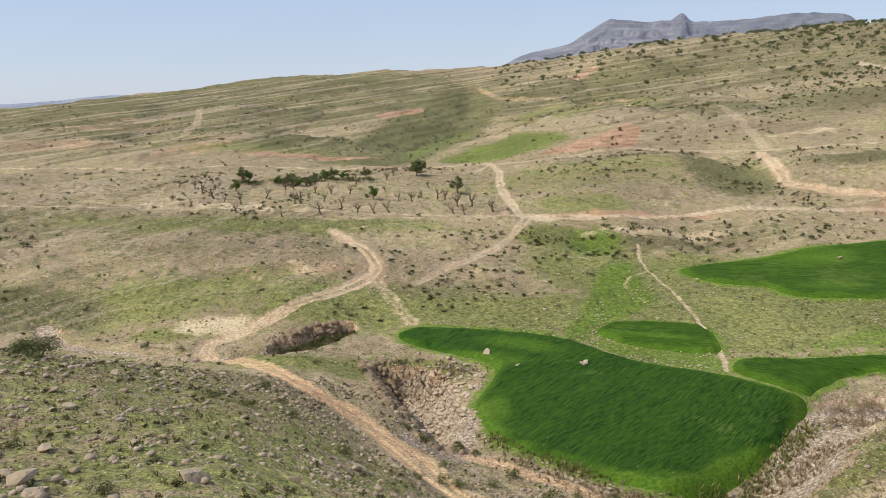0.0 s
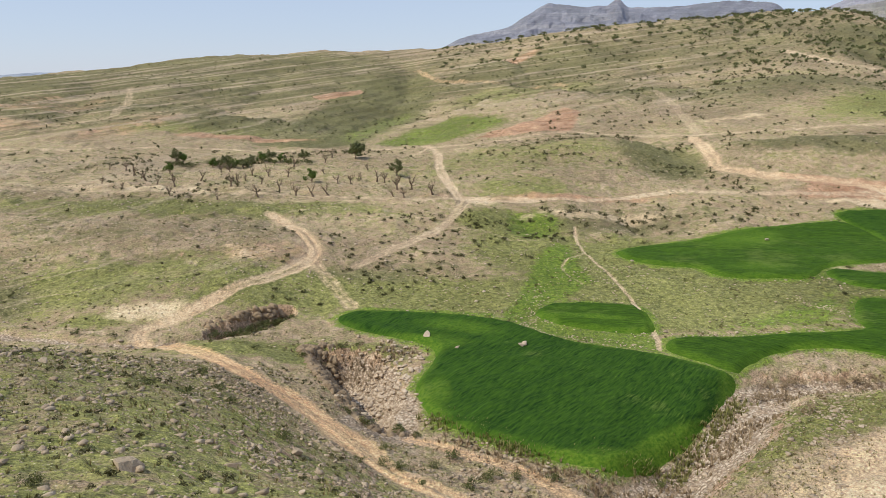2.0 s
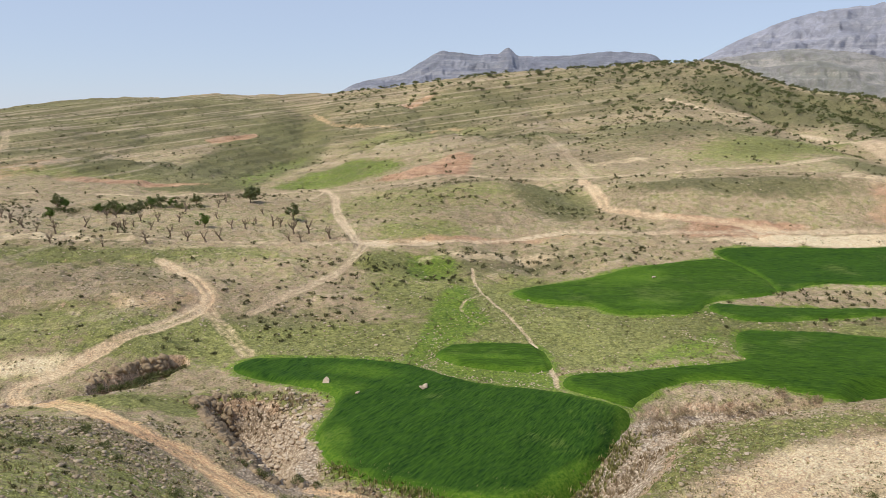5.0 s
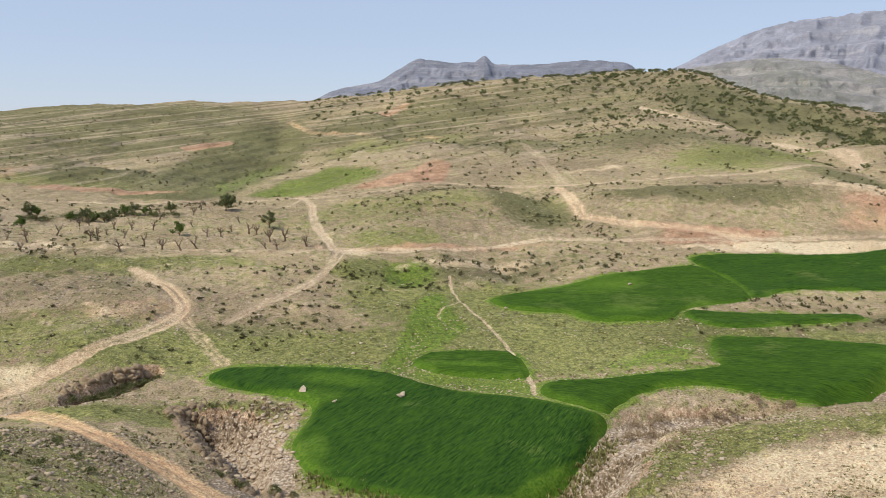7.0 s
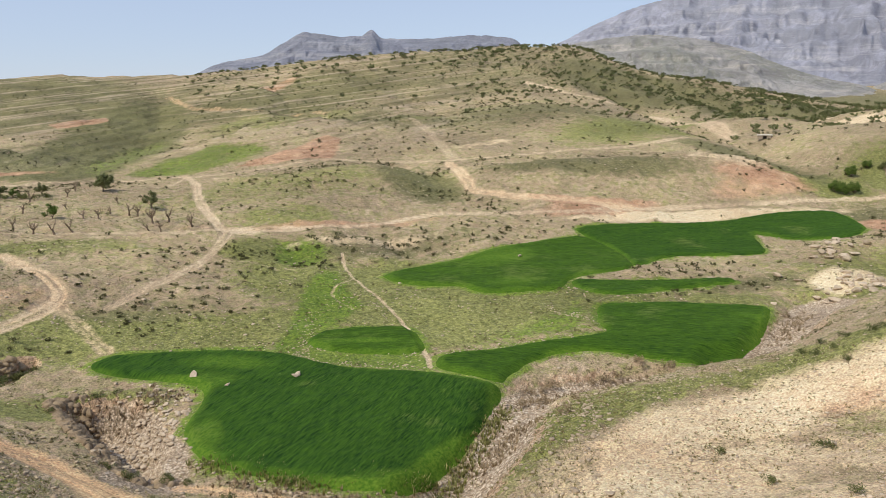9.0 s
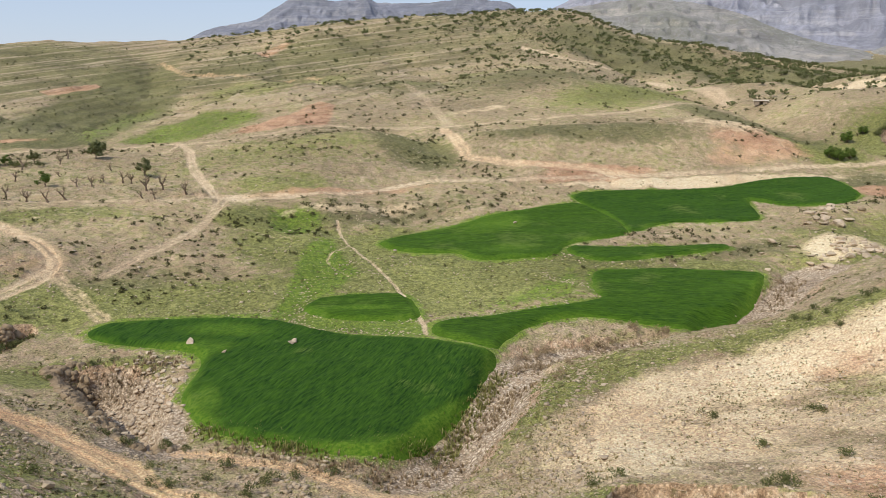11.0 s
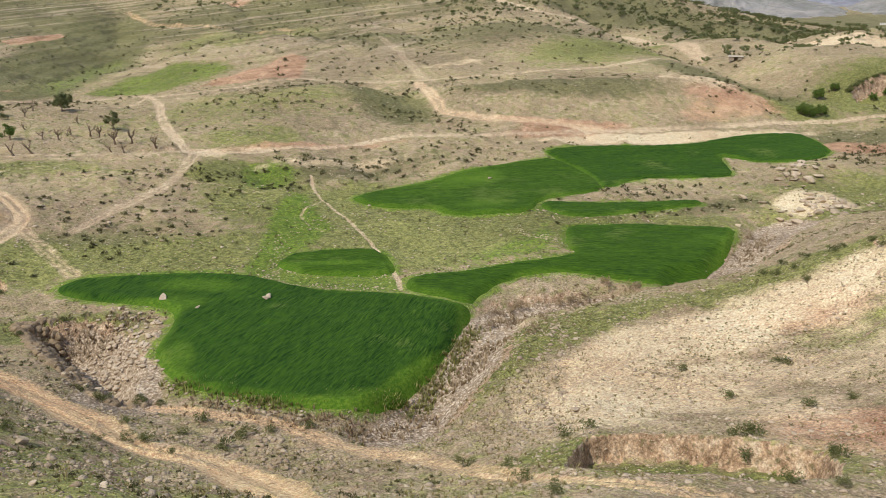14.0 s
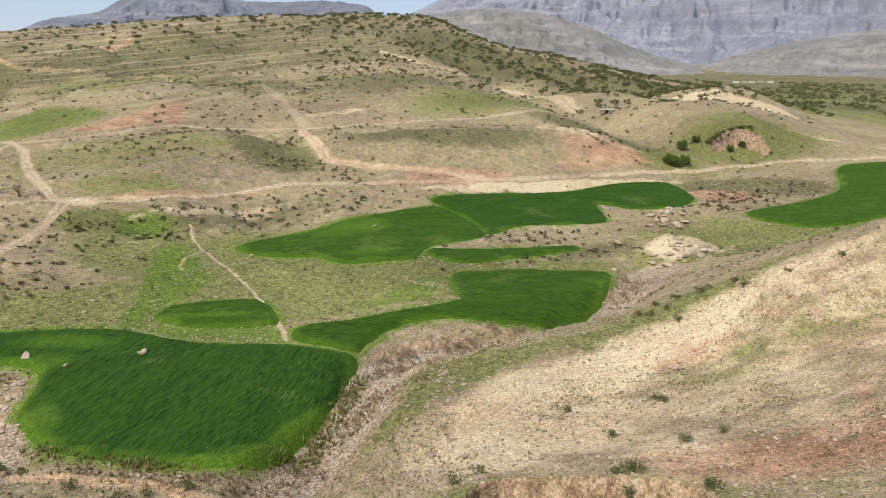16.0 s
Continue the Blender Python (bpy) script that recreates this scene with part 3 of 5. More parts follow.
SCAR = eased([(21, 30), (23.8, 32.6), (27.2, 30), (29.5, 26), (31, 22), (26, 19), (20, 23), (18.5, 27)], True, 1)
# patches of colour in the land: x, y, half length, half width, turn, strength
GREEN_PATCHES = [(-8, 105, 20, 7, 0, .8), (14, 101, 14, 7, 0, .9), (25, 122, 9, 12, 0, 1.1), (36, 120, 14, 8, 30, .9), (60, 98, 20, 9, 0, .75), (45, 95, 20, 8, 0, .95),
                 (-40, 108, 22, 7, 10, .6), (-42, 145, 26, 6, 0, .75), (-16, 145, 14, 4, 0, .6), (24, 137, 9, 7, 0, 1.1), (133, 86, 24, 12, -30, 1), (110, 82, 14, 7, -30, .7),
                 (-60, 275, 34, 10, 0, .6), (202, 150, 24, 14, 0, .9), (-14, 40, 12, 10, 0, .25), 
                 (34, 56, 10, 3.5, 30, 1), (42, 55.5, 8, 2, 0, .8), (54, 52.5, 7, 2.2, -20, .9), (60, 50, 8, 3, -40, .7), (-12, 82, 12, 5, 0, .8), (70, 188, 6, 14, 0, .9), (170, 155, 10, 14, 0, .9), (100, 320, 50, 16, 10, .8), (80, 90, 10, 6, 0, .7), (24, 27, 8, 3, -40, .8),
                 (170, 240, 34, 16, 30, .75), (35, 190, 30, 16, 0, .35), (250, 280, 26, 14, -40, .7), (900, 560, 260, 160, 0, .9), (1300, 800, 300, 200, 0, .8), (690, 420, 140, 100, 0, .7), (30, 160, 10, 8, 0, .5)]
RED_PATCHES = [(-200, 400, 60, 24, 0, .5), (-160, 330, 40, 16, 0, .5), (-45, 262, 22, 5, 0, .9),
               (100, 152, 16, 6, -5, .8), (152, 156, 14, 8, -20, .8), (154, 118, 9, 6, -30, 1), (53, 45, 7, 3.5, -40, .7), (38, 22, 10, 5, -50, .8), (60, 30, 12, 6, -50, .5), (36, 153, 34, 3, 0, .6), (-17, 117, 12, 5, 20, .5), (92, 520, 14, 10, 0, .9)]
PALE_PATCHES = [(49, 48, 9, 4, -15, .85), (38, 47, 11, 5, 10, .75), (60, 45, 16, 3, -33, .7), (34, 40, 14, 8, 10, .7), (44, 36, 14, 6, -20, .55), (302, 250, 24, 10, -42, 1.4), (330, 280, 24, 8, -42, 1.2), (323, 230, 16, 8, -42, 1.3), (123, 141, 36, 3.5, -10, 1),
                (-22, 116, 12, 6, 20, .4), (20, 152, 12, 4, 0, .5), (-15, 151, 30, 3, 0, .4), (150, 168, 14, 8, -20, .6), (108, 90, 9, 6, 20, .9), (30, 215, 30, 6, 0, .35), (-50, 162, 40, 6, 0, .5), (42, 142, 18, 4, 0, .55), (90, 160, 16, 2.5, -10, .4),
                (-30, 98, 6, 3, 0, .7), (110, 235, 16, 5, 0, .5), (75, 110, 10, 3, 0, .4)]
SCRUB_PATCHES = [(-48, 300, 26, 30, 0, 1), (-100, 540, 150, 130, 0, .85), (-240, 500, 170, 150, 0, .85), (-150, 390, 90, 50, 0, .8), (90, 470, 90, 60, 0, .85), (200, 470, 110, 130, -30, .6), (290, 400, 60, 60, 0, 1),
                 (90, 330, 70, 44, 0, .75), (150, 290, 70, 40, 0, .7), (-90, 290, 50, 16, 0, .6), (60, 205, 50, 14, 0, .5), (-70, 200, 60, 20, 0, .45), (-40, 175, 50, 12, 0, .4), (-40, 128, 30, 10, 0, .4), (68, 186, 9, 18, 0, 1.2), (112, 176, 30, 9, -25, .85), (172, 185, 12, 30, 0, .9), (165, 122, 26, 12, -30, .9), (2, 113, 14, 6, 0, .6), (95, 97, 14, 5, 0, .7), (44, 140, 24, 8, 0, .65),
                 (-60, 104, 14, 7, 0, 1), (-90, 140, 30, 18, 0, .55), (330, 330, 60, 40, 0, .9), (20, 560, 80, 40, 0, .6), (800, 500, 260, 100, 0, .8), (1500, 1100, 900, 700, 0, .7), (30, 230, 20, 10, 0, .3), (60, 44, 10, 4, -40, .4)]


ZONES = []


def zone(kind, amount, soft, *outline):
    """A patch of ground cover with a drawn outline."""
    ZONES.append((kind, amount, soft, np.array(outline, float)))


# the draw between the two far hills, dark green scrub with its slope's shade painted in, and the grass below it
zone("scrub", 1.0, 10, (-40, 251), (-40, 308), (-26, 462), (8, 545), (36, 545), (32, 444), (23, 397), (4, 289), (-7, 249), (-23, 241))
zone("green", 0.7, 12, (-40, 251), (-40, 308), (-26, 462), (8, 545), (36, 545), (32, 444), (23, 397), (4, 289), (-7, 249), (-23, 241))
zone("verge", 0.45, 9, (-17, 256), (-17, 345), (-3, 405), (16, 426), (21, 408), (4, 285), (-6, 250))
zone("verge", 0.5, 4, (-4, 243), (10, 274), (25, 284), (40, 263), (42, 253), (31, 239), (14, 236))
zone("green", 0.8, 6, (-4, 243), (10, 274), (25, 284), (40, 263), (42, 253), (31, 239), (14, 236))
zone("green", 0.5, 14, (30, 420), (55, 427), (102, 447), (110, 382), (56, 278), (33, 283))
# red earth on the far hills
zone("red", 1.2, 3, (28, 230), (40, 242), (62, 262), (66, 258), (55.5, 226), (36, 228))
zone("red", 1.4, 4, (-37, 451), (-26, 464), (-11, 475), (-9, 459), (-28, 436))
zone("red", 0.42, 14, (-207, 461), (-189, 483), (-151, 472), (-130, 433), (-151, 375), (-183, 355))
zone("red", 0.45, 10, (-103, 242), (-101, 268), (-92, 304), (-96, 395), (-65, 300), (-73, 266), (-86, 248))
zone("red", 0.38, 16, (-287, 517), (-250, 501), (-191, 371), (-197, 351))
zone("red", 0.55, 4, (143, 161), (180, 184), (155, 151), (157, 145), (134, 147), (127, 151))
zone("red", 0.8, 1.5, (86, 167.5), (104, 157.6), (117, 153), (113, 150), (91, 157.4))
# thin grey scrub over the stony bench
zone("scrub", 0.36, 14, (-110, 150), (-62, 104), (-26, 104), (-6, 118), (4, 150), (2, 226), (-60, 236), (-140, 232))
# rank grass round the lower terraces
zone("verge", 0.8, 2, (13.2, 91), (17, 98), (20.9, 109.5), (24.8, 120), (29, 126), (31.4, 125.7), (30, 116), (30.2, 105), (24.2, 98.2), (20.8, 96.6), (18.9, 93.3), (18.9, 88.5))
zone("verge", 0.9, 1, (17.3, 90.8), (19.4, 90.8), (24, 86.6), (30.9, 83.8), (31.5, 79.8), (29.6, 78.4), (22.9, 83), (18.5, 86.8))
zone("verge", 0.85, 0.8, (-4.5, 98.9), (4.5, 97.4), (13.7, 94.2), (16.3, 90), (12.2, 92.5), (4.5, 95))
zone("verge", 0.85, 0.8, (1.2, 73), (3, 76.5), (4.4, 79), (5.6, 82), (4.6, 76), (3.6, 72), (4.5, 66), (7, 61.5), (2.6, 67))
zone("verge", 0.55, 2.5, (32.5, 84), (40, 87), (54.7, 94), (63.8, 101), (56.2, 86), (56, 84.2), (46.4, 84))
zone("verge", 0.62, 2.5, (23.5, 145), (32, 145), (33.4, 137.4), (28, 128), (21, 130.7))
zone("green", 1.0, 4, (18, 96), (22, 122), (30, 128), (40, 118), (64, 104), (60, 96), (34, 84), (30, 98))
zone("green", 0.7, 3, (118, 90), (134, 95), (139, 87), (118, 78), (100, 74))
zone("green", 0.8, 2, (-41, 96.3), (-39, 98), (-27, 100), (-23, 97), (-29, 95), (-37, 94))
# the bare mound and its grassy hollows
zone("pale", 0.75, 2.5, (35, 44.3), (41, 47.4), (49, 49.3), (53.5, 47.4), (59.7, 43), (64.4, 40), (69.4, 35.5), (67.8, 34.5), (62.4, 39), (53, 44), (48.5, 42), (40, 44), (32.5, 37.4))
zone("green", 0.55, 3, (51, 42.3), (56.5, 40.6), (60.7, 38.2), (66.6, 33.7), (61, 30.3), (56, 35), (49.6, 35.2), (44.5, 35))
zone("green", 0.8, 2, (28.3, 50.6), (36, 57.7), (40.6, 56.3), (40.7, 52), (34, 50.8))
zone("red", 0.7, 2, (49.4, 27.2), (53.3, 26), (41.6, 19.8), (43.4, 23))
zone("green", 0.5, 5, (-38, 62), (-24, 76), (-12, 62), (0, 46), (5, 22), (-8, 10), (-30, 16), (-40, 40))
zone("pale", 0.42, 5, (20, 36), (30, 50), (46, 52), (60, 48), (74, 36), (60, 22), (40, 18), (28, 24))
zone("pale", 0.65, 2, (103, 139.7), (124, 137), (133.6, 139), (125, 142.5), (111.5, 143))


def patches(x, y, spots):
    total = np.zeros_like(x)
    for px, py, a, b, turn, amount in spots:
        reach = 2.2 * max(a, b)
        near = np.where((np.abs(x - px) < reach) & (np.abs(y - py) < reach))[0]
        dx, dy = x[near] - px, y[near] - py
        c, s = math.cos(radians(turn)), math.sin(radians(turn))
        u, v = (dx * c + dy * s) / a, (-dx * s + dy * c) / b
        total[near] = np.maximum(total[near], amount * np.exp(-(u * u + v * v) ** 1.5 * 0.7))
    return total


def lay_of_land(x, y):
    """Heights at places, and the masks that tell the surfaces apart."""
    r, b = np.hypot(x, y), np.degrees(np.arctan2(x, y))
    z = loft_height(x, y)
    mask = {}
    crop = np.full(x.shape, -1e6)
    for name, turn, tone, bare, outline in FIELDS:
        crop = np.maximum(crop, depth_in(x, y, eased(outline, True, 1)))
    calm = smooth(-2.0, 0.5, crop)
    track, rust, rut, which = np.zeros(x.shape), np.zeros(x.shape), np.zeros(x.shape), np.full(x.shape, -1)
    for k, (name, width, worn, tint, label, way) in enumerate(TRACKS):
        gap, along = gap_to_line(x, y, eased(way), 8.0)
        wide = width * (0.7 + 0.4 * value_noise(along / 5.0 + 31 * k, 0 * along + k))
        m = (1 - smooth(0.30 * wide, 0.72 * wide, gap)) * worn
        if width > 1.5:
            m = m * (1 - 0.42 * np.exp(-(gap / (0.11 * wide)) ** 2) * value_noise(along / 9.0 + k, 0 * along))
            m = m * (1 - 0.4 * (0.5 + 0.5 * np.cos(gap * 6.5 + along / 9.0)) * smooth(0.35, 0.75, value_noise(along / 6.0 + 3 * k, gap * 1.5)))
        which = np.where((gap < 0.5 * wide) & (m > track), k, which)
        rut = np.maximum(rut, np.exp(-((gap - 0.22 * wide) / 0.3) ** 2) * (gap < wide) * min(width / 3, 1))
        rust = np.where(m > track, tint, rust)
        track = np.maximum(track, m)
    gravel, sunk = np.zeros(x.shape), np.zeros(x.shape)
    for name, width, depth, way in WATER:
        gap, along = gap_to_line(x, y, eased(way), 14.0)
        wide = width * (0.7 + 0.7 * value_noise(along / 6.0, 0 * along + width))
        gravel = np.maximum(gravel, 1 - smooth(0.35 * wide, 0.7 * wide, gap))
        sunk = np.maximum(sunk, depth * (1 - smooth(0.35 * wide, 0.95 * wide, gap)))
    wobble = 1.2 * fbm(x / 2.5, y / 2.5, 3)
    gd = depth_in(x, y, GULLY) + wobble * 1.6
    from_rim = gap_to_line(x, y, GULLY_RIM, 16.0)[0]
    sunk = np.maximum(sunk, 3.8 * smooth(-0.2, 3.6, gd) * (1 - 0.75 * smooth(4.5, 11.0, from_rim)))
    gravel = np.maximum(gravel, 0.75 * smooth(1.0, 2.2, gd))
    sunk = np.maximum(sunk, 1.9 * smooth(-0.2, 0.7, depth_in(x, y, CUT_BANK) + wobble))
    hd = depth_in(x, y, HOLLOW) + 2 * wobble
    sunk = np.maximum(sunk, 3.0 * smooth(-0.3, 1.6, hd))
    sd = depth_in(x, y, SCAR) + 0.6 * wobble
    sunk = np.maximum(sunk, 1.7 * smooth(-0.1, 0.4, sd))
    z = z - sunk
    loose = (1 - calm) * (1 - 0.8 * np.clip(track, 0, 1))
    z = z + loose * ((0.9 + 1.1 * smooth(95, 130, r)) * fbm(x / 9, y / 9, 3) + (0.6 + 0.5 * smooth(95, 130, r)) * fbm(x / 2.4, y / 2.4, 3)) * smooth(8, 30, r) * np.clip(r / 60, 0.6, 1)
    z = z + loose * 0.42 * fbm(x / 0.7, y / 0.7, 2) * (1 - smooth(70, 120, r))
    # gullies and beds of rock on the far hills
    far = smooth(240, 380, r) * (1 - smooth(700, 1000, r))
    crease = np.abs(fbm(x / 90, y / 150, 4)) * 4
    z = z + far * 1.7 * fbm(x / 16 + 5, y / 22, 4)
    z = z + far * (8.0 * fbm(x / 70, y / 70, 4) - 4.5 * (1 - np.clip(crease, 0, 1)) * smooth(260, 330, r) * (1 - smooth(520, 600, r)))
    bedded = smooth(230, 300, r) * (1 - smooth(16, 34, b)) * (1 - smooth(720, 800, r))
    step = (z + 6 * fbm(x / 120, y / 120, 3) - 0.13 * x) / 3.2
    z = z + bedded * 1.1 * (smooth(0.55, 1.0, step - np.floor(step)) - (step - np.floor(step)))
    ledges = smooth(105, 115, r) * (1 - smooth(215, 240, r)) * (1 - smooth(-14, 0, b)) * loose
    step = (z + 2 * fbm(x / 25, y / 25, 3) - 0.05 * x) / 1.3
    z = z + ledges * 0.4 * (smooth(0.6, 1.0, step - np.floor(step)) - (step - np.floor(step)))
    z = z - 0.16 * np.clip(track, 0, 1) - 0.10 * rut + 0.10 * smooth(0.1, 0.4, track) * (1 - smooth(0.4, 0.8, track)) * (1 - calm)
    mask["track"] = track * (1 - 0.25 * (1 - rut) * (track > 0.5))
    mask["rust"] = rust
    mask["gravel"] = gravel
    mask["green"] = patches(x, y, GREEN_PATCHES) + 0.14
    mask["red"] = patches(x, y, RED_PATCHES)
    mask["pale"] = patches(x, y, PALE_PATCHES)
    mask["scrub"] = patches(x, y, SCRUB_PATCHES)
    mask["verge"] = smooth(-2.4, -0.2, crop) * (1 - smooth(0.3, 1.5, crop)) * 0.72
    for kind, amount, soft, outline in ZONES:
        mask[kind] = np.maximum(mask[kind], amount * smooth(-soft, soft, depth_in(x, y, outline, 2 * soft)))
    mask["verge"] = mask["verge"] * (1 - gravel)
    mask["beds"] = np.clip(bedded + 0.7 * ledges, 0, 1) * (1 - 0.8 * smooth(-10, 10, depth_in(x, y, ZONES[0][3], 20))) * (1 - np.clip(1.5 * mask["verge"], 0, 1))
    return z, mask, which, crop


def sheet(name, verts, quads, masks, normals, material):
    """A mesh object from the rows of one grid."""
    used, flat = np.unique(quads, return_inverse=True)
    me = bpy.data.meshes.new(name)
    me.vertices.add(len(used))
    me.vertices.foreach_set("co", verts[used].astype(np.float32).ravel())
    me.loops.add(flat.size)
    me.loops.foreach_set("vertex_index", flat.ravel().astype(np.int32))
    me.polygons.add(len(quads))
    me.polygons.foreach_set("loop_start", np.arange(0, flat.size, 4, dtype=np.int32))
    me.polygons.foreach_set("use_smooth", np.ones(len(quads), bool))
    me.update(calc_edges=True)
    for key, value in masks.items():
        a = me.attributes.new(key, "FLOAT", "POINT")
        a.data.foreach_set("value", value[used].astype(np.float32))
    if normals is not None:
        me.normals_split_custom_set_from_vertices(normals[used])
    me.materials.append(material)
    return new(name, me)


def grid_normals(v):
    du, dv = np.gradient(v, axis=0), np.gradient(v, axis=1)
    n = np.cross(du, dv)
    n /= np.linalg.norm(n, axis=2, keepdims=True)
    return n * np.sign(n[..., 2:3])


# rings run out from the lookout to the horizon; the watched side is finer
bearings = np.concatenate([np.arange(-180, -38, 3.0), np.arange(-38, 70, 0.125), np.arange(70, 180, 3.0), [180.0]])
rings = np.concatenate([[-0.05], np.linspace(0.6, 14, 14, endpoint=False), np.exp(np.linspace(np.log(14), np.log(330), 470, endpoint=False)),
                        np.exp(np.linspace(np.log(330), np.log(800), 110, endpoint=False)), np.exp(np.linspace(np.log(800), np.log(4950), 50))])
gb, gr = np.meshgrid(np.radians(bearings), rings)
gx, gy = gr * np.sin(gb), gr * np.cos(gb)
gz, masks, which, crop = lay_of_land(gx.ravel(), gy.ravel())
grid = np.stack([gx, gy, gz.reshape(gx.shape)], 2)
normals = grid_normals(grid).reshape(-1, 3)
verts = grid.reshape(-1, 3)
masks["bare"] = (1 - smooth(0.70, 0.86, normals[:, 2])) * (np.hypot(verts[:, 0], verts[:, 1]) < 330)
rows_n, cols_n = gx.shape
ids = np.arange(rows_n * cols_n).reshape(rows_n, cols_n)
quads = np.stack([ids[:-1, :-1], ids[:-1, 1:], ids[1:, 1:], ids[1:, :-1]], 2).reshape(-1, 4)
owner = np.sort(which[quads], axis=1)[:, 2]
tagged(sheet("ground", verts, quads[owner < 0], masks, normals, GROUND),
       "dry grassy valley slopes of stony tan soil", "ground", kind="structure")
for k, (name, width, worn, tint, label, way) in enumerate(TRACKS):
    own = quads[owner == k]
    if len(own):
        tagged(sheet(name, verts, own, masks, normals, GROUND), label, "dirt track", kind="structure")


def ground_z(x, y):
    """Height of the ground sheet at places."""
    x, y = np.atleast_1d(np.asarray(x, float)), np.atleast_1d(np.asarray(y, float))
    r, b = np.hypot(x, y), np.degrees(np.arctan2(x, y))
    fi, fj = np.interp(r, rings, np.arange(rows_n)), np.interp(b, bearings, np.arange(cols_n))
    i, j = np.minimum(fi.astype(int), rows_n - 2), np.minimum(fj.astype(int), cols_n - 2)
    u, v, h = fi - i, fj - j, grid[..., 2]
    return (h[i, j] * (1 - u) + h[i + 1, j] * u) * (1 - v) + (h[i, j + 1] * (1 - u) + h[i + 1, j + 1] * u) * v


# thin yellowish places in the crops
SPARSE = [(9, 89, 6, 2.5, -30, .8), (6.5, 84, 3, 3, 0, .8), (17, 55.5, 6, 1.8, 0, .7), (23, 58, 4, 2, 45, .6), (5, 70, 1.5, 5, 0, .6), (62, 126, 9, 4, 25, .8), (56, 110, 6, 3, 0, .6), (66, 133, 5, 2, 0, .7), (78, 80, 8, 5, 0, .5), (26, 90, 6, 1, -20, .9)]


# ---- wheat fields: a canopy that stands on the ground with cut edges ------
for name, turn, tone, bare, outline in FIELDS:
    p = eased(outline, True, 1)
    d = depth_in(verts[:, 0], verts[:, 1], p)
    d = d + 0.5 * fbm(verts[:, 0] / 1.5, verts[:, 1] / 1.5, 3)
    own = quads[(d[quads] > -1.4).any(axis=1) & (d[quads] > -6).all(axis=1)]
    tall = 0.42 + 0.3 * fbm(verts[:, 0] / 1.2, verts[:, 1] / 1.2, 3)
    lift = verts.copy()
    lift[:, 2] += np.minimum(np.maximum(0.08 + 0.5 * d, -0.5), tall)
    ob = sheet(name, lift, own, {"verge": patches(verts[:, 0], verts[:, 1], SPARSE) + 0.7 * (1 - smooth(0.0, 1.6, d + 3 * fbm(verts[:, 0] / 6, verts[:, 1] / 6, 3)))}, None, crop_material(name + "_leaves", radians(turn), tone, bare))
    tagged(ob, "deep green young wheat field in drilled rows" if tone < 0.6 else "bright green young wheat field on a valley terrace", "wheat field", kind="stuff")


# ---- far mountains --------------------------------------------------------
def mountain(name, bearing, crest, dist, foot, base, material, label, rough, seed):
    """A range whose crest runs through the given heights, with spurs and gullies down to its foot."""
    b = np.arange(bearing[0], bearing[-1], 0.08)
    s = np.linspace(0, 1, 120)
    bb, ss = np.meshgrid(b, s)
    m = steady_slopes(np.array(bearing, float)[:, None], np.array(crest, float)[:, None])[:, 0]
    kb, kc = np.array(bearing, float), np.array(crest, float)
    i = np.clip(np.searchsorted(kb, b) - 1, 0, len(kb) - 2)
    top = hermite(kb[i], kb[i + 1], kc[i], kc[i + 1], m[i], m[i + 1], b)[None]
    front = ss < 0.75
    up = np.where(front, ss / 0.75, 1 - (ss - 0.75) / 0.25 * 0.7)
    r = np.where(front, foot + (dist - foot) * ss / 0.75, dist + (ss - 0.75) / 0.25 * 700)
    x, y = r * np.sin(np.radians(bb)), r * np.cos(np.radians(bb))
    # buttresses and gullies of even size, cut by cliff bands that follow the bedding
    u, w = np.radians(bb) * dist, r
    u, w = u + 70 * fbm(u / 160 + seed, w / 160, 3), w + 70 * fbm(u / 160, w / 160 + seed, 3)
    ridges = 1 - 5 * np.abs(fbm(u / 260 + seed, w / 420 + seed, 5))
    chutes = 1 - 5 * np.abs(fbm(u / 75 + 2 * seed, w / 150, 4))
    rise = top - base
    body = np.sin(np.pi * np.clip(up, 0, 1)) * 0.9 + 0.1 * smooth(0, 0.2, up)
    z = base + rise * (up ** 1.15) + rise * rough * (0.9 * ridges + 0.42 * chutes) * body
    level = (z + 60 * fbm(u / 300, w / 300 + seed, 4)) / (0.16 * rise)
    part_way = level - np.floor(level)
    z = z + 0.085 * rise * (smooth(0.5, 0.85, part_way) - part_way) * smooth(0.1, 0.3, up) * (1 - smooth(0.93, 1.0, up))
    z = z + 0.035 * rise * fbm(u / 30 + seed, w / 30, 4) * smooth(0.02, 0.2, up)
    z = np.where(ss < 0.02, base - 40, z)
    v = np.stack([x, y, z], 2)
    idx = np.arange(v.shape[0] * v.shape[1]).reshape(v.shape[:2])
    q = np.stack([idx[:-1, :-1], idx[:-1, 1:], idx[1:, 1:], idx[1:, :-1]], 2).reshape(-1, 4)
    ob = sheet(name, v.reshape(-1, 3), q, {}, None, material)
    return tagged(ob, label, "mountain", kind="structure")


def climb(dist, angles):
    return [30 + dist * math.tan(radians(a)) for a in angles]


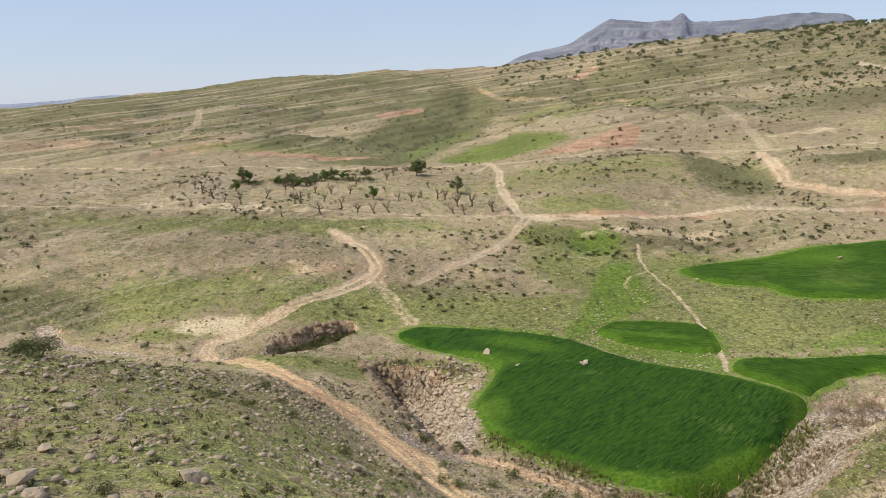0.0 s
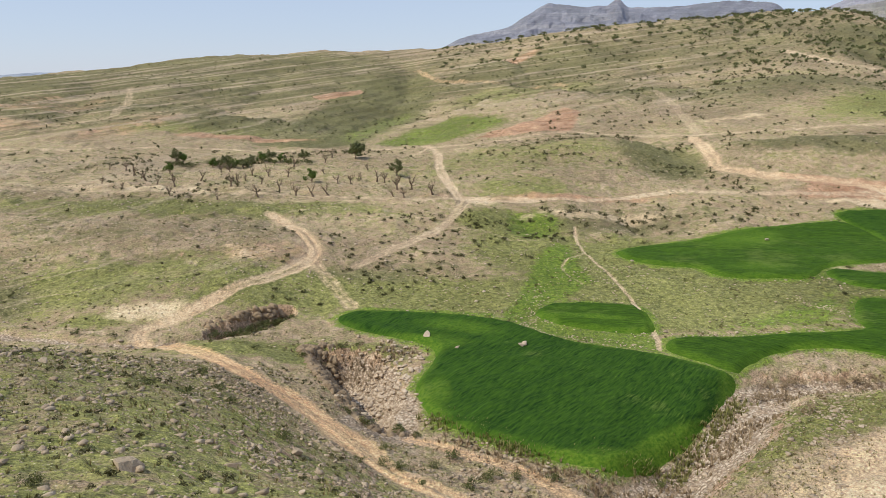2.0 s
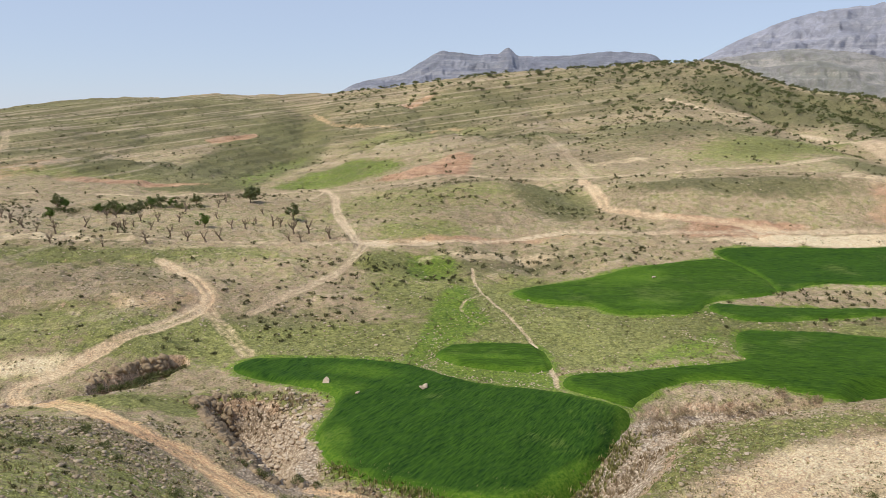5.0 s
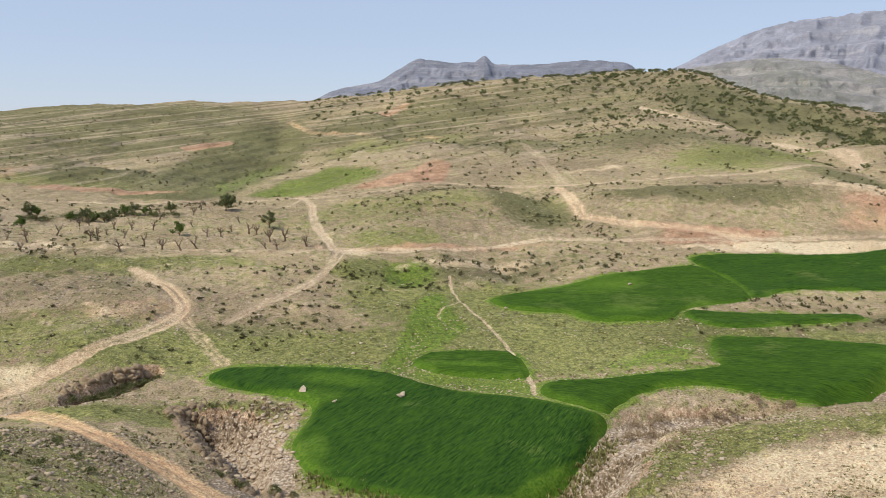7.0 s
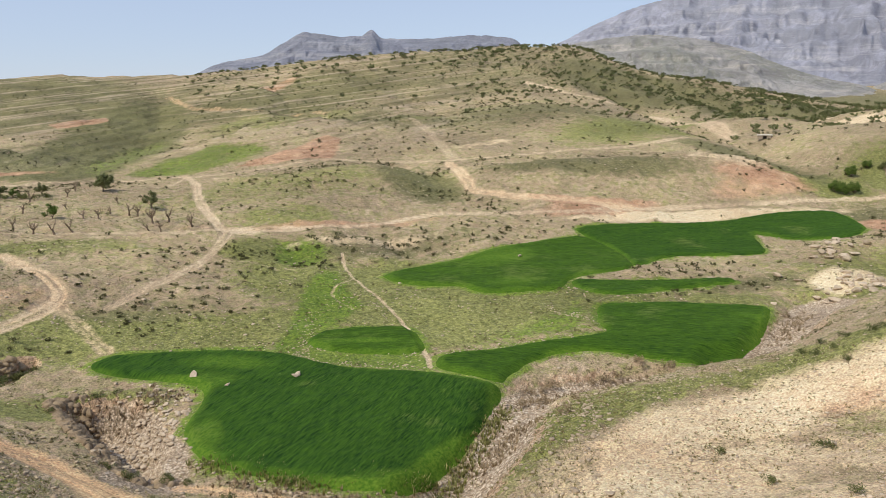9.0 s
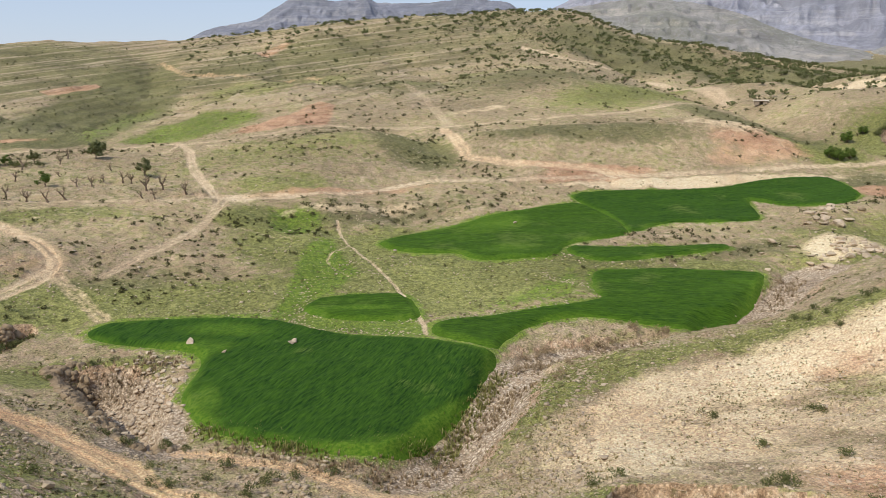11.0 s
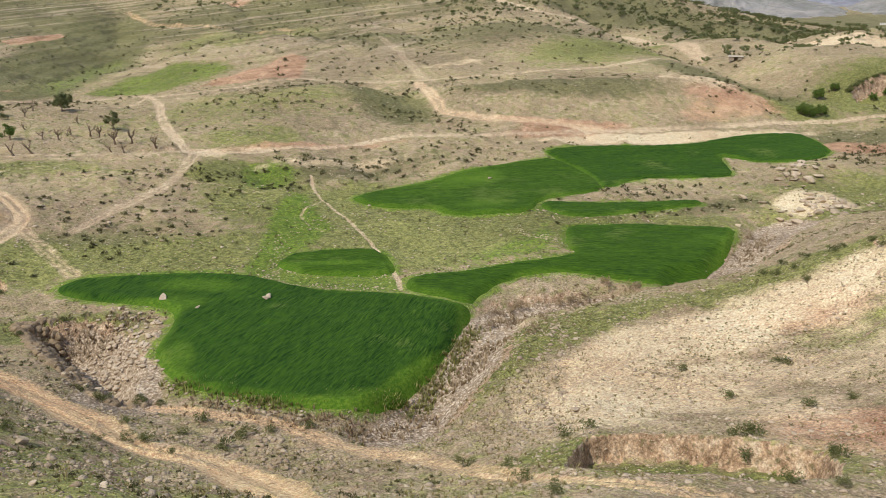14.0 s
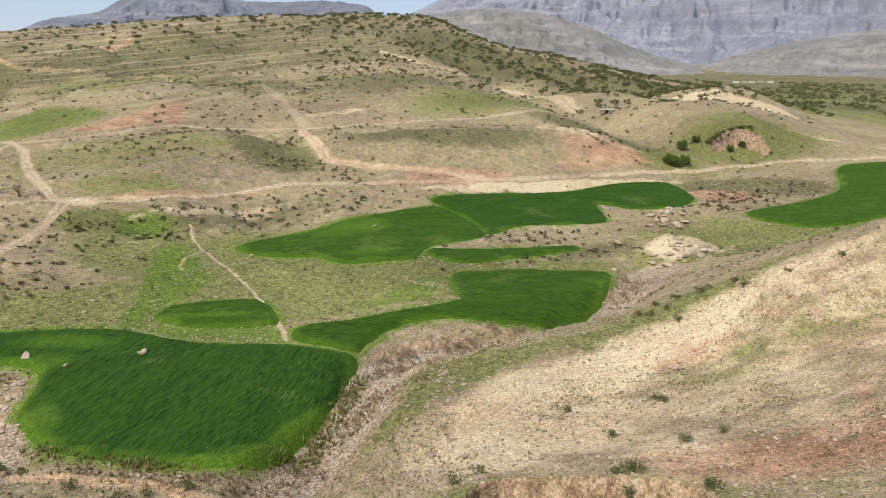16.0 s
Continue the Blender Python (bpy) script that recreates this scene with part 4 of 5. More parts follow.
# west, east and lowland ranges carry painted haze in their rock colour
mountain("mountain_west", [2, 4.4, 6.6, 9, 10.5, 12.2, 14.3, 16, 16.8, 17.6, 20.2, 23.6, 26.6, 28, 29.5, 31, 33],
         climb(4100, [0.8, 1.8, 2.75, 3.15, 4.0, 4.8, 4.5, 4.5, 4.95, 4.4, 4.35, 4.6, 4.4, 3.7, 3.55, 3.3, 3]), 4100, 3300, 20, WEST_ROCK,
         "limestone mountain painted in blue-grey haze with a rock pinnacle on its crest", 0.10, 3)
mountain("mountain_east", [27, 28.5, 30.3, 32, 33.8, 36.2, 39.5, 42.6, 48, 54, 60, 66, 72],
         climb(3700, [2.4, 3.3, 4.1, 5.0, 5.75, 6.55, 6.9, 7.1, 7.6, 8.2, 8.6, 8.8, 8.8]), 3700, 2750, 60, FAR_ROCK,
         "tall limestone mountain wall painted in blue-grey haze with dark crags", 0.12, 11)
mountain("foothill_east", [26, 28.5, 31, 34, 37, 40, 42.5, 45, 47.5, 50, 53],
         climb(2500, [2.0, 3.2, 3.9, 4.3, 4.4, 4.0, 3.3, 2.2, 1.4, 0.8, -1.5]), 2500, 1900, 0, MID_ROCK,
         "pale grey limestone shelf below the mountain wall", 0.15, 23)
mountain("foothill_far", [46, 49, 52, 55, 58, 61, 64, 68, 72],
         climb(2700, [-1.5, 0.2, 1.5, 2.3, 2.9, 3.3, 3.4, 3.6, 3.6]), 2700, 2150, 10, MID_ROCK,
         "bare tan foothill below the mountain wall", 0.10, 41)
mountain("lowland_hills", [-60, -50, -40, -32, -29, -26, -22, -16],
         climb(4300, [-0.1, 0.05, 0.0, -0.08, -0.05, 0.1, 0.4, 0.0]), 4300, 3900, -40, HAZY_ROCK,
         "hills beyond the lowland painted in blue haze", 0.05, 57)

# ---- builders of things ---------------------------------------------------
rng = np.random.RandomState(21)


def mesh_from(name, v, f, material, smooth_faces=False):
    me = bpy.data.meshes.new(name)
    me.from_pydata([tuple(p) for p in v], [], [tuple(q) for q in f])
    if smooth_faces:
        me.polygons.foreach_set("use_smooth", [True] * len(me.polygons))
    me.materials.append(material)
    me.update()
    return me


def part(name, me, parent, label=""):
    ob = new(name, me)
    ob.parent = parent
    return tagged(ob, label) if label else ob


def thing(name, label, category, group=""):
    return tagged(new(name), label, category, group)


def tube(points, radii, sides=6):
    """A tapered limb along points."""
    v, f = [], []
    for k, (p, r) in enumerate(zip(points, radii)):
        a = points[min(k + 1, len(points) - 1)] - points[max(k - 1, 0)]
        a = a / (np.linalg.norm(a) + 1e-9)
        u = np.cross(a, (0.3, 1.0, 0.2))
        u /= np.linalg.norm(u)
        w = np.cross(a, u)
        for s in range(sides):
            t = 2 * math.pi * s / sides
            v.append(p + r * (math.cos(t) * u + math.sin(t) * w))
        if k:
            for s in range(sides):
                f.append(((k - 1) * sides + s, (k - 1) * sides + (s + 1) % sides, k * sides + (s + 1) % sides, k * sides + s))
    f.append(tuple(range((len(points) - 1) * sides, len(points) * sides)))
    return v, f


def joined(pieces):
    v, f = [], []
    for pv, pf in pieces:
        n = len(v)
        v.extend(pv)
        f.extend(tuple(i + n for i in q) for q in pf)
    return v, f


def limb(start, way, length, radius, bend, steps=5):
    """A limb that wanders as it grows; returns its points and radii."""
    p, d, pts = np.array(start, float), np.array(way, float), []
    d /= np.linalg.norm(d)
    for k in range(steps + 1):
        pts.append(p.copy())
        d = d + rng.normal(0, bend, 3) + (0, 0, 0.08)
        d /= np.linalg.norm(d)
        p = p + d * length / steps
    return pts, [radius * (1 - 0.72 * k / steps) for k in range(steps + 1)]


def leaf_quads(centres, spread, count, size, flat=0.75):
    """Many small bent leaf sprays round the given centres."""
    v, f = [], []
    for c in centres:
        for _ in range(count):
            d = rng.normal(0, 1, 3)
            d /= np.linalg.norm(d)
            p = np.array(c) + d * spread * rng.uniform(0.35, 1.0) * (1, 1, flat)
            a = rng.normal(0, 1, 3) + d * 0.4
            a /= np.linalg.norm(a)
            b = np.cross(a, rng.normal(0, 1, 3))
            b /= np.linalg.norm(b)
            s = size * rng.uniform(0.6, 1.3)
            n = len(v)
            v += [p - a * s, p + b * s * 0.6 + d * s * 0.2, p + a * s, p - b * s * 0.6 + d * s * 0.2]
            f.append((n, n + 1, n + 2, n + 3))
    return v, f


def leafy_tree(name, tall, wide, leaf, label, category, clumps=26, per=34, stem=0.32):
    """A tapered trunk with limbs and an uneven crown of leaf clumps; base at the origin."""
    tree = thing(name, label, category)
    pieces, centres = [], []
    trunk, radii = limb((0, 0, -0.3), (rng.normal(0, .12), rng.normal(0, .12), 1), tall * stem + 0.3, 0.055 * tall, 0.06)
    pieces.append(tube(trunk, [r + 0.02 for r in radii], 7))
    fork = trunk[-1]
    for k in range(7):
        t = 2 * math.pi * (k + rng.uniform(-.3, .3)) / 7
        lean = rng.uniform(0.5, 1.3)
        pts, rad = limb(fork - (0, 0, rng.uniform(0, .12) * tall), (math.cos(t) * lean, math.sin(t) * lean, 0.9), wide * rng.uniform(.36, .55), 0.022 * tall, 0.16)
        pieces.append(tube(pts, rad, 5))
        centres += [pts[-1], pts[-2]]
    for _ in range(clumps - len(centres)):
        t, q = rng.uniform(0, 2 * math.pi), math.sqrt(rng.uniform(0, 1))
        centres.append(np.array((math.cos(t) * q * wide * .42, math.sin(t) * q * wide * .42, tall * (stem + 0.12 + rng.uniform(0.05, .98 - stem) * (1 - .45 * q * q)))))
    v, f = joined(pieces)
    part("trunk", mesh_from("trunk", v, f, BARK, True), tree, "dark forked trunk")
    v, f = leaf_quads(centres, 0.15 * wide, per, 0.055 * wide)
    part("crown", mesh_from("crown", v, f, leaf), tree)
    return tree


def bare_tree(tall, limbs, label):
    """A pollarded orchard tree without leaves; base at the origin."""
    tree = thing("bare_tree", label, "tree")
    trunk, radii = limb((0, 0, -0.3), (rng.normal(0, .25), rng.normal(0, .25), 1), tall * .42 + .3, 0.075 * tall, 0.1)
    v, f = tube(trunk, [r + 0.05 for r in radii], 7)
    part("trunk", mesh_from("trunk", v, f, BARK, True), tree)
    for k in range(limbs):
        t = 2 * math.pi * (k + rng.uniform(-.3, .3)) / limbs
        pieces = []
        pts, rad = limb(trunk[-1] - (0, 0, rng.uniform(0, .1) * tall), (math.cos(t) * .9, math.sin(t) * .9, 1), tall * rng.uniform(.4, .7), 0.04 * tall, 0.2)
        pieces.append(tube(pts, rad, 5))
        for j in range(5):
            q, r2 = limb(pts[rng.randint(2, 6)], rng.normal(0, .8, 3) + (0, 0, .9), tall * rng.uniform(.15, .32), 0.018 * tall, 0.2, 3)
            pieces.append(tube(q, r2, 4))
        v, f = joined(pieces)
        part("branch", mesh_from("branch", v, f, BARK, True), tree)
    return tree


def shrub_mesh(name, leaf, size, count, flat=0.8, leafy=0.085):
    """A low twiggy cushion of leaf sprays, about a metre across at size 1."""
    centres = [(rng.normal(0, .2) * size, rng.normal(0, .2) * size, size * rng.uniform(.15, .45)) for _ in range(7)]
    v, f = leaf_quads(centres, 0.26 * size, count, leafy * size, flat)
    v = [(p[0], p[1], max(p[2], -0.05)) for p in v]
    return mesh_from(name, v, f, leaf)


def stone_shape(seed, detail=2, rough=0.28):
    """A broken stone of about unit size: an icosphere cut by flat planes."""
    r = np.random.RandomState(seed)
    bm = bmesh.new()
    bmesh.ops.create_icosphere(bm, subdivisions=detail, radius=0.5)
    cuts = [(q / np.linalg.norm(q), r.uniform(.20, .38)) for q in r.normal(0, 1, (15, 3))]
    v = []
    for p in bm.verts:
        c = np.array(p.co)
        for q, d in cuts:
            over = c @ q - d
            if over > 0:
                c = c - q * over
        c = c * (1 + rough * .25 * noise.noise(Vector(c * 4 + seed)))
        v.append(c * (1.25, 1.0, .72))
    bm.verts.index_update()
    f = [tuple(p.index for p in q.verts) for q in bm.faces]
    bm.free()
    return np.array(v), f


def rest(ob, x, y, size, sink=0.0, turn=None, tilt=0.0):
    """Stand a thing on the ground."""
    z = float(ground_z(x, y)[0]) - sink
    ob.scale = (size, size, size) if not isinstance(size, tuple) else size
    ob.matrix_basis = pose(x, y, z, tilt * rng.normal(), tilt * rng.normal(), rng.uniform(0, 360) if turn is None else turn) @ Matrix.Diagonal((*ob.scale, 1))
    return ob


def stand_copy(ob, x, y, size, sink=0.0, tilt=0.0, label=""):
    z = float(ground_z(x, y)[0]) - sink
    c = copy_thing(ob, pose(x, y, z, tilt * rng.normal(), tilt * rng.normal(), rng.uniform(0, 360)))
    c.scale = (size, size, size * rng.uniform(.85, 1.15))
    return tagged(c, label) if label else c


def scattered(name, shapes, places, sizes, material, label, category, squash=1.0, sink=0.05):
    """Many small things that nobody would count, as one mesh."""
    place = np.array(places, float)
    z = ground_z(place[:, 0], place[:, 1])
    vs, fs, n = [], [], 0
    for k in range(len(place)):
        v, f = shapes[k % len(shapes)]
        t = rng.uniform(0, 2 * math.pi)
        c, s = math.cos(t), math.sin(t)
        q = v * sizes[k] * (1, 1, squash)
        q = np.stack([q[:, 0] * c - q[:, 1] * s + place[k, 0], q[:, 0] * s + q[:, 1] * c + place[k, 1], q[:, 2] + z[k] - sink * sizes[k]], 1)
        vs.append(q)
        fs.append(f + n)
        n += len(v)
    v, f = np.concatenate(vs), np.concatenate(fs)
    me = bpy.data.meshes.new(name)
    me.vertices.add(len(v))
    me.vertices.foreach_set("co", v.astype(np.float32).ravel())
    me.loops.add(f.size)
    me.loops.foreach_set("vertex_index", f.ravel().astype(np.int32))
    me.polygons.add(len(f))
    me.polygons.foreach_set("loop_start", np.arange(0, f.size, f.shape[1], dtype=np.int32))
    me.update(calc_edges=True)
    me.materials.append(material)
    return tagged(new(name, me), label, category, kind="stuff")


def arrays(me):
    v = np.empty(len(me.vertices) * 3, np.float32)
    me.vertices.foreach_get("co", v)
    return v.reshape(-1, 3), np.array([tuple(p.vertices) for p in me.polygons])


def spots(count, near, far, left, right, power=1.0):
    """Random places on the plan between two distances and two bearings."""
    u = rng.uniform(0, 1, count) ** power
    r = np.sqrt(near ** 2 + u * (far ** 2 - near ** 2))
    b = np.radians(rng.uniform(left, right, count))
    return np.stack([r * np.sin(b), r * np.cos(b)], 1)


def clear(p, field=0.4, track=0.25):
    """Which places lie off the crops, tracks and stream beds."""
    _, mask, _, crop_depth = lay_of_land(p[:, 0], p[:, 1])
    return (crop_depth < -field) & (mask["track"] < track) & (mask["gravel"] < 0.5)


# ---- trees ----------------------------------------------------------------
oak_a = leafy_tree("oak_tree", 4.6, 6.4, OAK_LEAF, "spreading dark green oak on the dry terrace", "tree", 34, 40, .26)
oak_b = leafy_tree("oak_tree", 4.2, 4.2, OAK_LEAF, "small dark green tree in the old orchard", "tree", 26, 36, .3)
oak_c = leafy_tree("oak_tree", 3.4, 3.8, FRESH_LEAF, "low leafy green tree in the old orchard", "tree", 22, 34, .2)
LEAFY = [(-6.6, 206.4), (3.5, 178), (-15, 169.4), (-19.8, 204.6), (-30.4, 202.9), (-32.8, 201.3), (-41.4, 196.5), (-38.9, 196.7), (-36.3, 196.6), (-34, 195.9), (-48.9, 184.6), (-52.2, 204.5), (-50.7, 205), (-28.2, 202.9), (-25.6, 203.1)]
kinds = [oak_a, oak_b, oak_c]
rest(oak_a, *LEAFY[0], .85, 0.05, 20)
rest(oak_b, *LEAFY[1], .85, 0.05, 80)
rest(oak_c, *LEAFY[2], .85, 0.05, 140)
for k, (x, y) in enumerate(LEAFY[3:]):
    stand_copy(kinds[1 + k % 2], x, y, rng.uniform(.55, .8), 0.05)
green_tree = leafy_tree("round_tree", 4.4, 4.6, FRESH_LEAF, "round bright green tree beside the hollow", "tree", 30, 40, .14)
GREEN = [(168.3, 145.6), (172.1, 145.6), (167.3, 147.4), (183.3, 156.6), (190.2, 157.5), (198, 151.3), (202.8, 150.7)]
rest(green_tree, *GREEN[0], .8, 0.1)
for (x, y), s in zip(GREEN[1:], (0.7, .75, .75, .65, .5, .55)):
    stand_copy(green_tree, x, y, s, 0.1)
bare_kinds = [bare_tree(2.7, n, "bare pollarded orchard tree with crooked limbs") for n in (4, 5, 6, 3)]
BARE = [(10.2, 153.2), (6.2, 158.4), (3.3, 158.9), (-0.9, 173.6), (-2.9, 183.9), (-4.5, 173.4), (-6.5, 166.3), (-9.5, 168.8), (-12.8, 179.1), (-20.9, 175.9), (-25.7, 179.7), (-26, 169.6), (-29.6, 182.1), (-24.2, 153.9), (-17.3, 156.7), (-13.5, 155.2), (-10.5, 155.4), (-21, 162.4), (-31.2, 163.5), (-31.5, 151.6), (-29.7, 174), (-31, 169.8), (-36.7, 182), (-35.7, 188.2), (-39.4, 172.8), (-43.3, 166.7), (-40.9, 153.1), (-46.6, 165.1), (-49.7, 169.4), (-54.3, 175.8), (-59.3, 186.4), (-62.8, 185.9), (-52, 160.7), (-57.4, 164.2), (-14.4, 203.2), (-13.1, 209.5), (2.4, 152.1), (4.4, 151.4), (0.6, 172.2), (-21.7, 194.6)]
for k, (x, y) in enumerate(BARE):
    if k < 4:
        rest(bare_kinds[k], x, y, 1.1, 0.05)
    else:
        tagged(stand_copy(bare_kinds[k % 4], x, y, rng.uniform(.7, 1.1), 0.05), group="bare trees of the old orchard")
for ob in bare_kinds:
    tagged(ob, group="bare trees of the old orchard")

for k in range(26):
    x, y = rng.normal(-37, 9), rng.normal(199, 2.5)
    LEAFY.append((x, y))
# scattered oaks on the crest and flank of the far hill
hill_oak = leafy_tree("hill_oak", 4.0, 4.4, OAK_LEAF, "small dark oak on the far hillside", "tree", 14, 22, .16)
p = spots(5200, 290, 640, 4, 54)
b, r = np.degrees(np.arctan2(p[:, 0], p[:, 1])), np.hypot(p[:, 0], p[:, 1])
thick = smooth(18, 30, b) * smooth(330, 480, r) + 0.8 * smooth(38, 44, b) * smooth(290, 330, r) + 0.45 * smooth(470, 560, r) + 0.25 * smooth(6, 12, b) * smooth(420, 520, r)
keep = (rng.uniform(0, 1, len(p)) < thick * (0.35 + 1.3 * value_noise(p[:, 0] / 22, p[:, 1] / 22)) * 0.40) & clear(p)
p = p[keep]
rest(hill_oak, *p[0], 1.0, 0.1)
for x, y in p[1:240]:
    tagged(stand_copy(hill_oak, x, y, rng.uniform(.55, 1.15), 0.1), group="oaks on the far hill")
tagged(hill_oak, group="oaks on the far hill")
crown = [arrays(o.data) for o in hill_oak.children if o.name.startswith("crown")]
rest_p = p[240:]
wood = []
for v, f in crown:
    v, f = v.reshape(-1, 4, 3)[::3], f[::3]
    middle = v.mean(axis=1, keepdims=True)
    v = (middle + (v - middle) * 1.6).reshape(-1, 3)
    wood.append((v, np.arange(len(v)).reshape(-1, 4)))
scattered("hill_scrub", wood, rest_p, rng.uniform(.5, 1.05, len(rest_p)), OAK_LEAF, "scrub oaks dotted over the far hillside", "scrub", 1.0, 0.15)
# woods in the far valley
p = spots(1500, 560, 1900, 50, 68, 1.3)
p = p[value_noise(p[:, 0] / 90 + 5, p[:, 1] / 90) > 0.45]
scattered("far_woods", wood, p, rng.uniform(.9, 2.6, len(p)), OAK_LEAF, "dark green groves along the far valley", "woods", .9, 0.15)

# ---- shrubs ---------------------------------------------------------------
thorn = [shrub_mesh("thorn_bush", SHRUB_LEAF, 1.0, 16) for _ in range(4)]
green_shrub = [shrub_mesh("green_bush", GREEN_SHRUB, 1.0, 75, .9, .042) for _ in range(3)]
spiky = [shrub_mesh("spiky_bush", GREEN_SHRUB, 1.0, 90, 1.25, .036) for _ in range(2)]
dry = [shrub_mesh("dry_bush", DRY_SHRUB, 1.0, 40, .9, .05) for _ in range(2)]


def bush(name, me, x, y, size, label, group=""):
    ob = tagged(new(name, me), label, "shrub", group)
    return rest(ob, x, y, (size, size, size * rng.uniform(.8, 1.1)), 0.04)


BIG = [(-50.6, 90.2), (-26.7, 49.1)]
bush("juniper_bush", shrub_mesh("juniper_bush", OAK_LEAF, 1.0, 260, 1.1, .03), BIG[1][0], BIG[1][1], 2.6, "dense dark green bush on the brow of the slope")
bush("juniper_bush", shrub_mesh("juniper_bush", OAK_LEAF, 1.0, 220, 1.0, .03), BIG[1][0] - 1.6, BIG[1][1] + .6, 2.0, "dense dark green bush on the brow of the slope")
NEAR_A = [(3.3, 54.1), (-0.4, 51.7), (0.7, 51.4), (2.3, 48.8), (5.9, 50.5), (5.2, 56.8), (9.5, 52.5), (7.7, 53), (30.9, 27.8), (29.1, 26.3), (30.1, 27.8), (30.8, 22.6), (23.2, 34.3), (45.3, 38.6), (25.1, 34.3), (39.7, 42.9), (36.8, 35.3), (37.6, 29.8), (40.2, 28.9), (18.1, 31.8), (17, 28.2), (14.2, 21.3), (17.5, 36.1), (26, 18.5), (24.2, 19.5), (21.3, 54.4), (12.5, 52.5)]
NEAR_B = [(-0.3, 55.6), (-2.1, 49.4), (-6.6, 46.5), (-10, 20.7), (-16.7, 27.5), (-15.6, 49.4), (-13.7, 50.9), (-12.3, 55), (-11.1, 52.9), (-14, 80.2), (-14.5, 59.3), (-44.1, 95), (-36.7, 91.5), (-32.2, 90.4), (-50.2, 105.1), (-51.5, 97.7)]
NEAR_C = [(61.9, 51.9), (62.6, 49.4), (63.6, 49.3), (63.2, 44.9), (63.8, 46.6), (57.8, 51.5), (59.5, 50.9), (57.4, 47.6), (68.1, 38.7), (65.5, 42.2), (58, 53.2), (60.9, 53.7)]
for k, (x, y) in enumerate(NEAR_A):
    s = 0.055 * math.hypot(x, y) ** 0.75
    bush("spiky_bush", spiky[k % 2], x, y, s * rng.uniform(.9, 1.5), "grey-green upright bush on stony soil", "bushes on the near slopes") if k % 3 == 0 else \
        bush("green_bush", green_shrub[k % 3], x, y, s * rng.uniform(.9, 1.4), "olive green low bush on stony soil", "bushes on the near slopes")
for k, (x, y) in enumerate(NEAR_B + NEAR_C):
    bush("green_bush", green_shrub[k % 3], x, y, rng.uniform(.7, 1.25) * (1.0 if math.hypot(x, y) > 40 else .7), "olive green low bush on dry grass", "bushes on the near slopes")
STREAM = [(39.6, 72.7), (41.2, 72.9), (47.9, 73.3), (49.5, 73.3), (51.4, 73.3), (36.5, 68.8), (33.3, 64), (34.5, 57.3), (39.3, 63.1), (39.4, 69.5), (28.1, 63.2), (26.9, 61.3), (57.9, 72), (42.8, 73.7), (54.9, 74.2), (28.9, 57.4)]
STREAM = [q for q, free in zip(STREAM, clear(np.array(STREAM), .6, 2.0) | (np.array(STREAM)[:, 0] > 36)) if free]
for k, (x, y) in enumerate(STREAM):
    bush("dry_bush", dry[k % 2], x, y, rng.uniform(1.2, 2.2), "brown leafless bush along the stream bed", "bushes along the stream")
for k, (x, y) in enumerate(LEAFY[15:]):
    bush("green_bush", green_shrub[k % 3], x, y, rng.uniform(1.8, 3.2), "grey-green thicket bush in the old orchard", "orchard thicket")
# dark bushes of the bank, with more added to stand in for its shadow
NEAR_BANK = [(-21, 92.6), (-19.5, 93.6), (-18, 94.6), (-16.6, 95.4), (-15.2, 96.2), (-14, 97), (-13, 97.8), (-12.2, 98.6), (-15, 94.6), (-17.4, 93.4)]
for k, (x, y) in enumerate(NEAR_BANK):
    bush("bank_bush", green_shrub[k % 3], x, y, rng.uniform(1.4, 2.3), "dense dark bush standing in for shade under the cut bank", "bushes along the stream")
for k in range(14):
    x, y = 191 + 1.35 * k + rng.normal(0, .3), 155.2 - 0.022 * (k - 5) ** 2 * 2 + rng.normal(0, .3)
    bush("rim_bush", green_shrub[k % 3], x, y, rng.uniform(1.5, 2.6), "dark bush on the rim of the hollow", "bushes on the rim of the hollow")
# along the cut bank and the gully
for k, (x, y) in enumerate([(-19, 94), (-16, 95.5), (-13.5, 96.5), (-12, 97.5), (-2, 63.5), (0, 63), (1, 64), (-3.5, 65), (-7, 84), (-5, 85), (-3, 85.5), (-9, 82), (2.5, 62.5)]):
    bush("green_bush", green_shrub[k % 3], x, y, rng.uniform(.8, 1.5), "dark green bush under the cut bank", "bushes along the stream")

p = spots(11000, 84, 230, -34, 66)
r, b = np.hypot(p[:, 0], p[:, 1]), np.degrees(np.arctan2(p[:, 0], p[:, 1]))
thick = 0.05 + 0.9 * smooth(.56, .70, value_noise(p[:, 0] / 11, p[:, 1] / 11)) * smooth(.35, .6, value_noise(p[:, 0] / 40 + 9, p[:, 1] / 40))
thick = thick + 0.55 * np.exp(-((p[:, 0] - 45) / 22) ** 2 - ((p[:, 1] - 140) / 7) ** 2) + 0.5 * np.exp(-((p[:, 0] - 2) / 14) ** 2 - ((p[:, 1] - 113) / 7) ** 2)
thick = thick + 0.5 * np.exp(-((p[:, 0] - 95) / 14) ** 2 - ((p[:, 1] - 97) / 5) ** 2) + 0.4 * np.exp(-((p[:, 0] - 72) / 16) ** 2 - ((p[:, 1] - 99) / 3) ** 2)
thick = thick + 0.6 * np.exp(-((p[:, 0] + 60) / 12) ** 2 - ((p[:, 1] - 105) / 5) ** 2) + 0.35 * np.exp(-((p[:, 0] - 160) / 22) ** 2 - ((p[:, 1] - 120) / 10) ** 2)
cover = lay_of_land(p[:, 0], p[:, 1])[1]
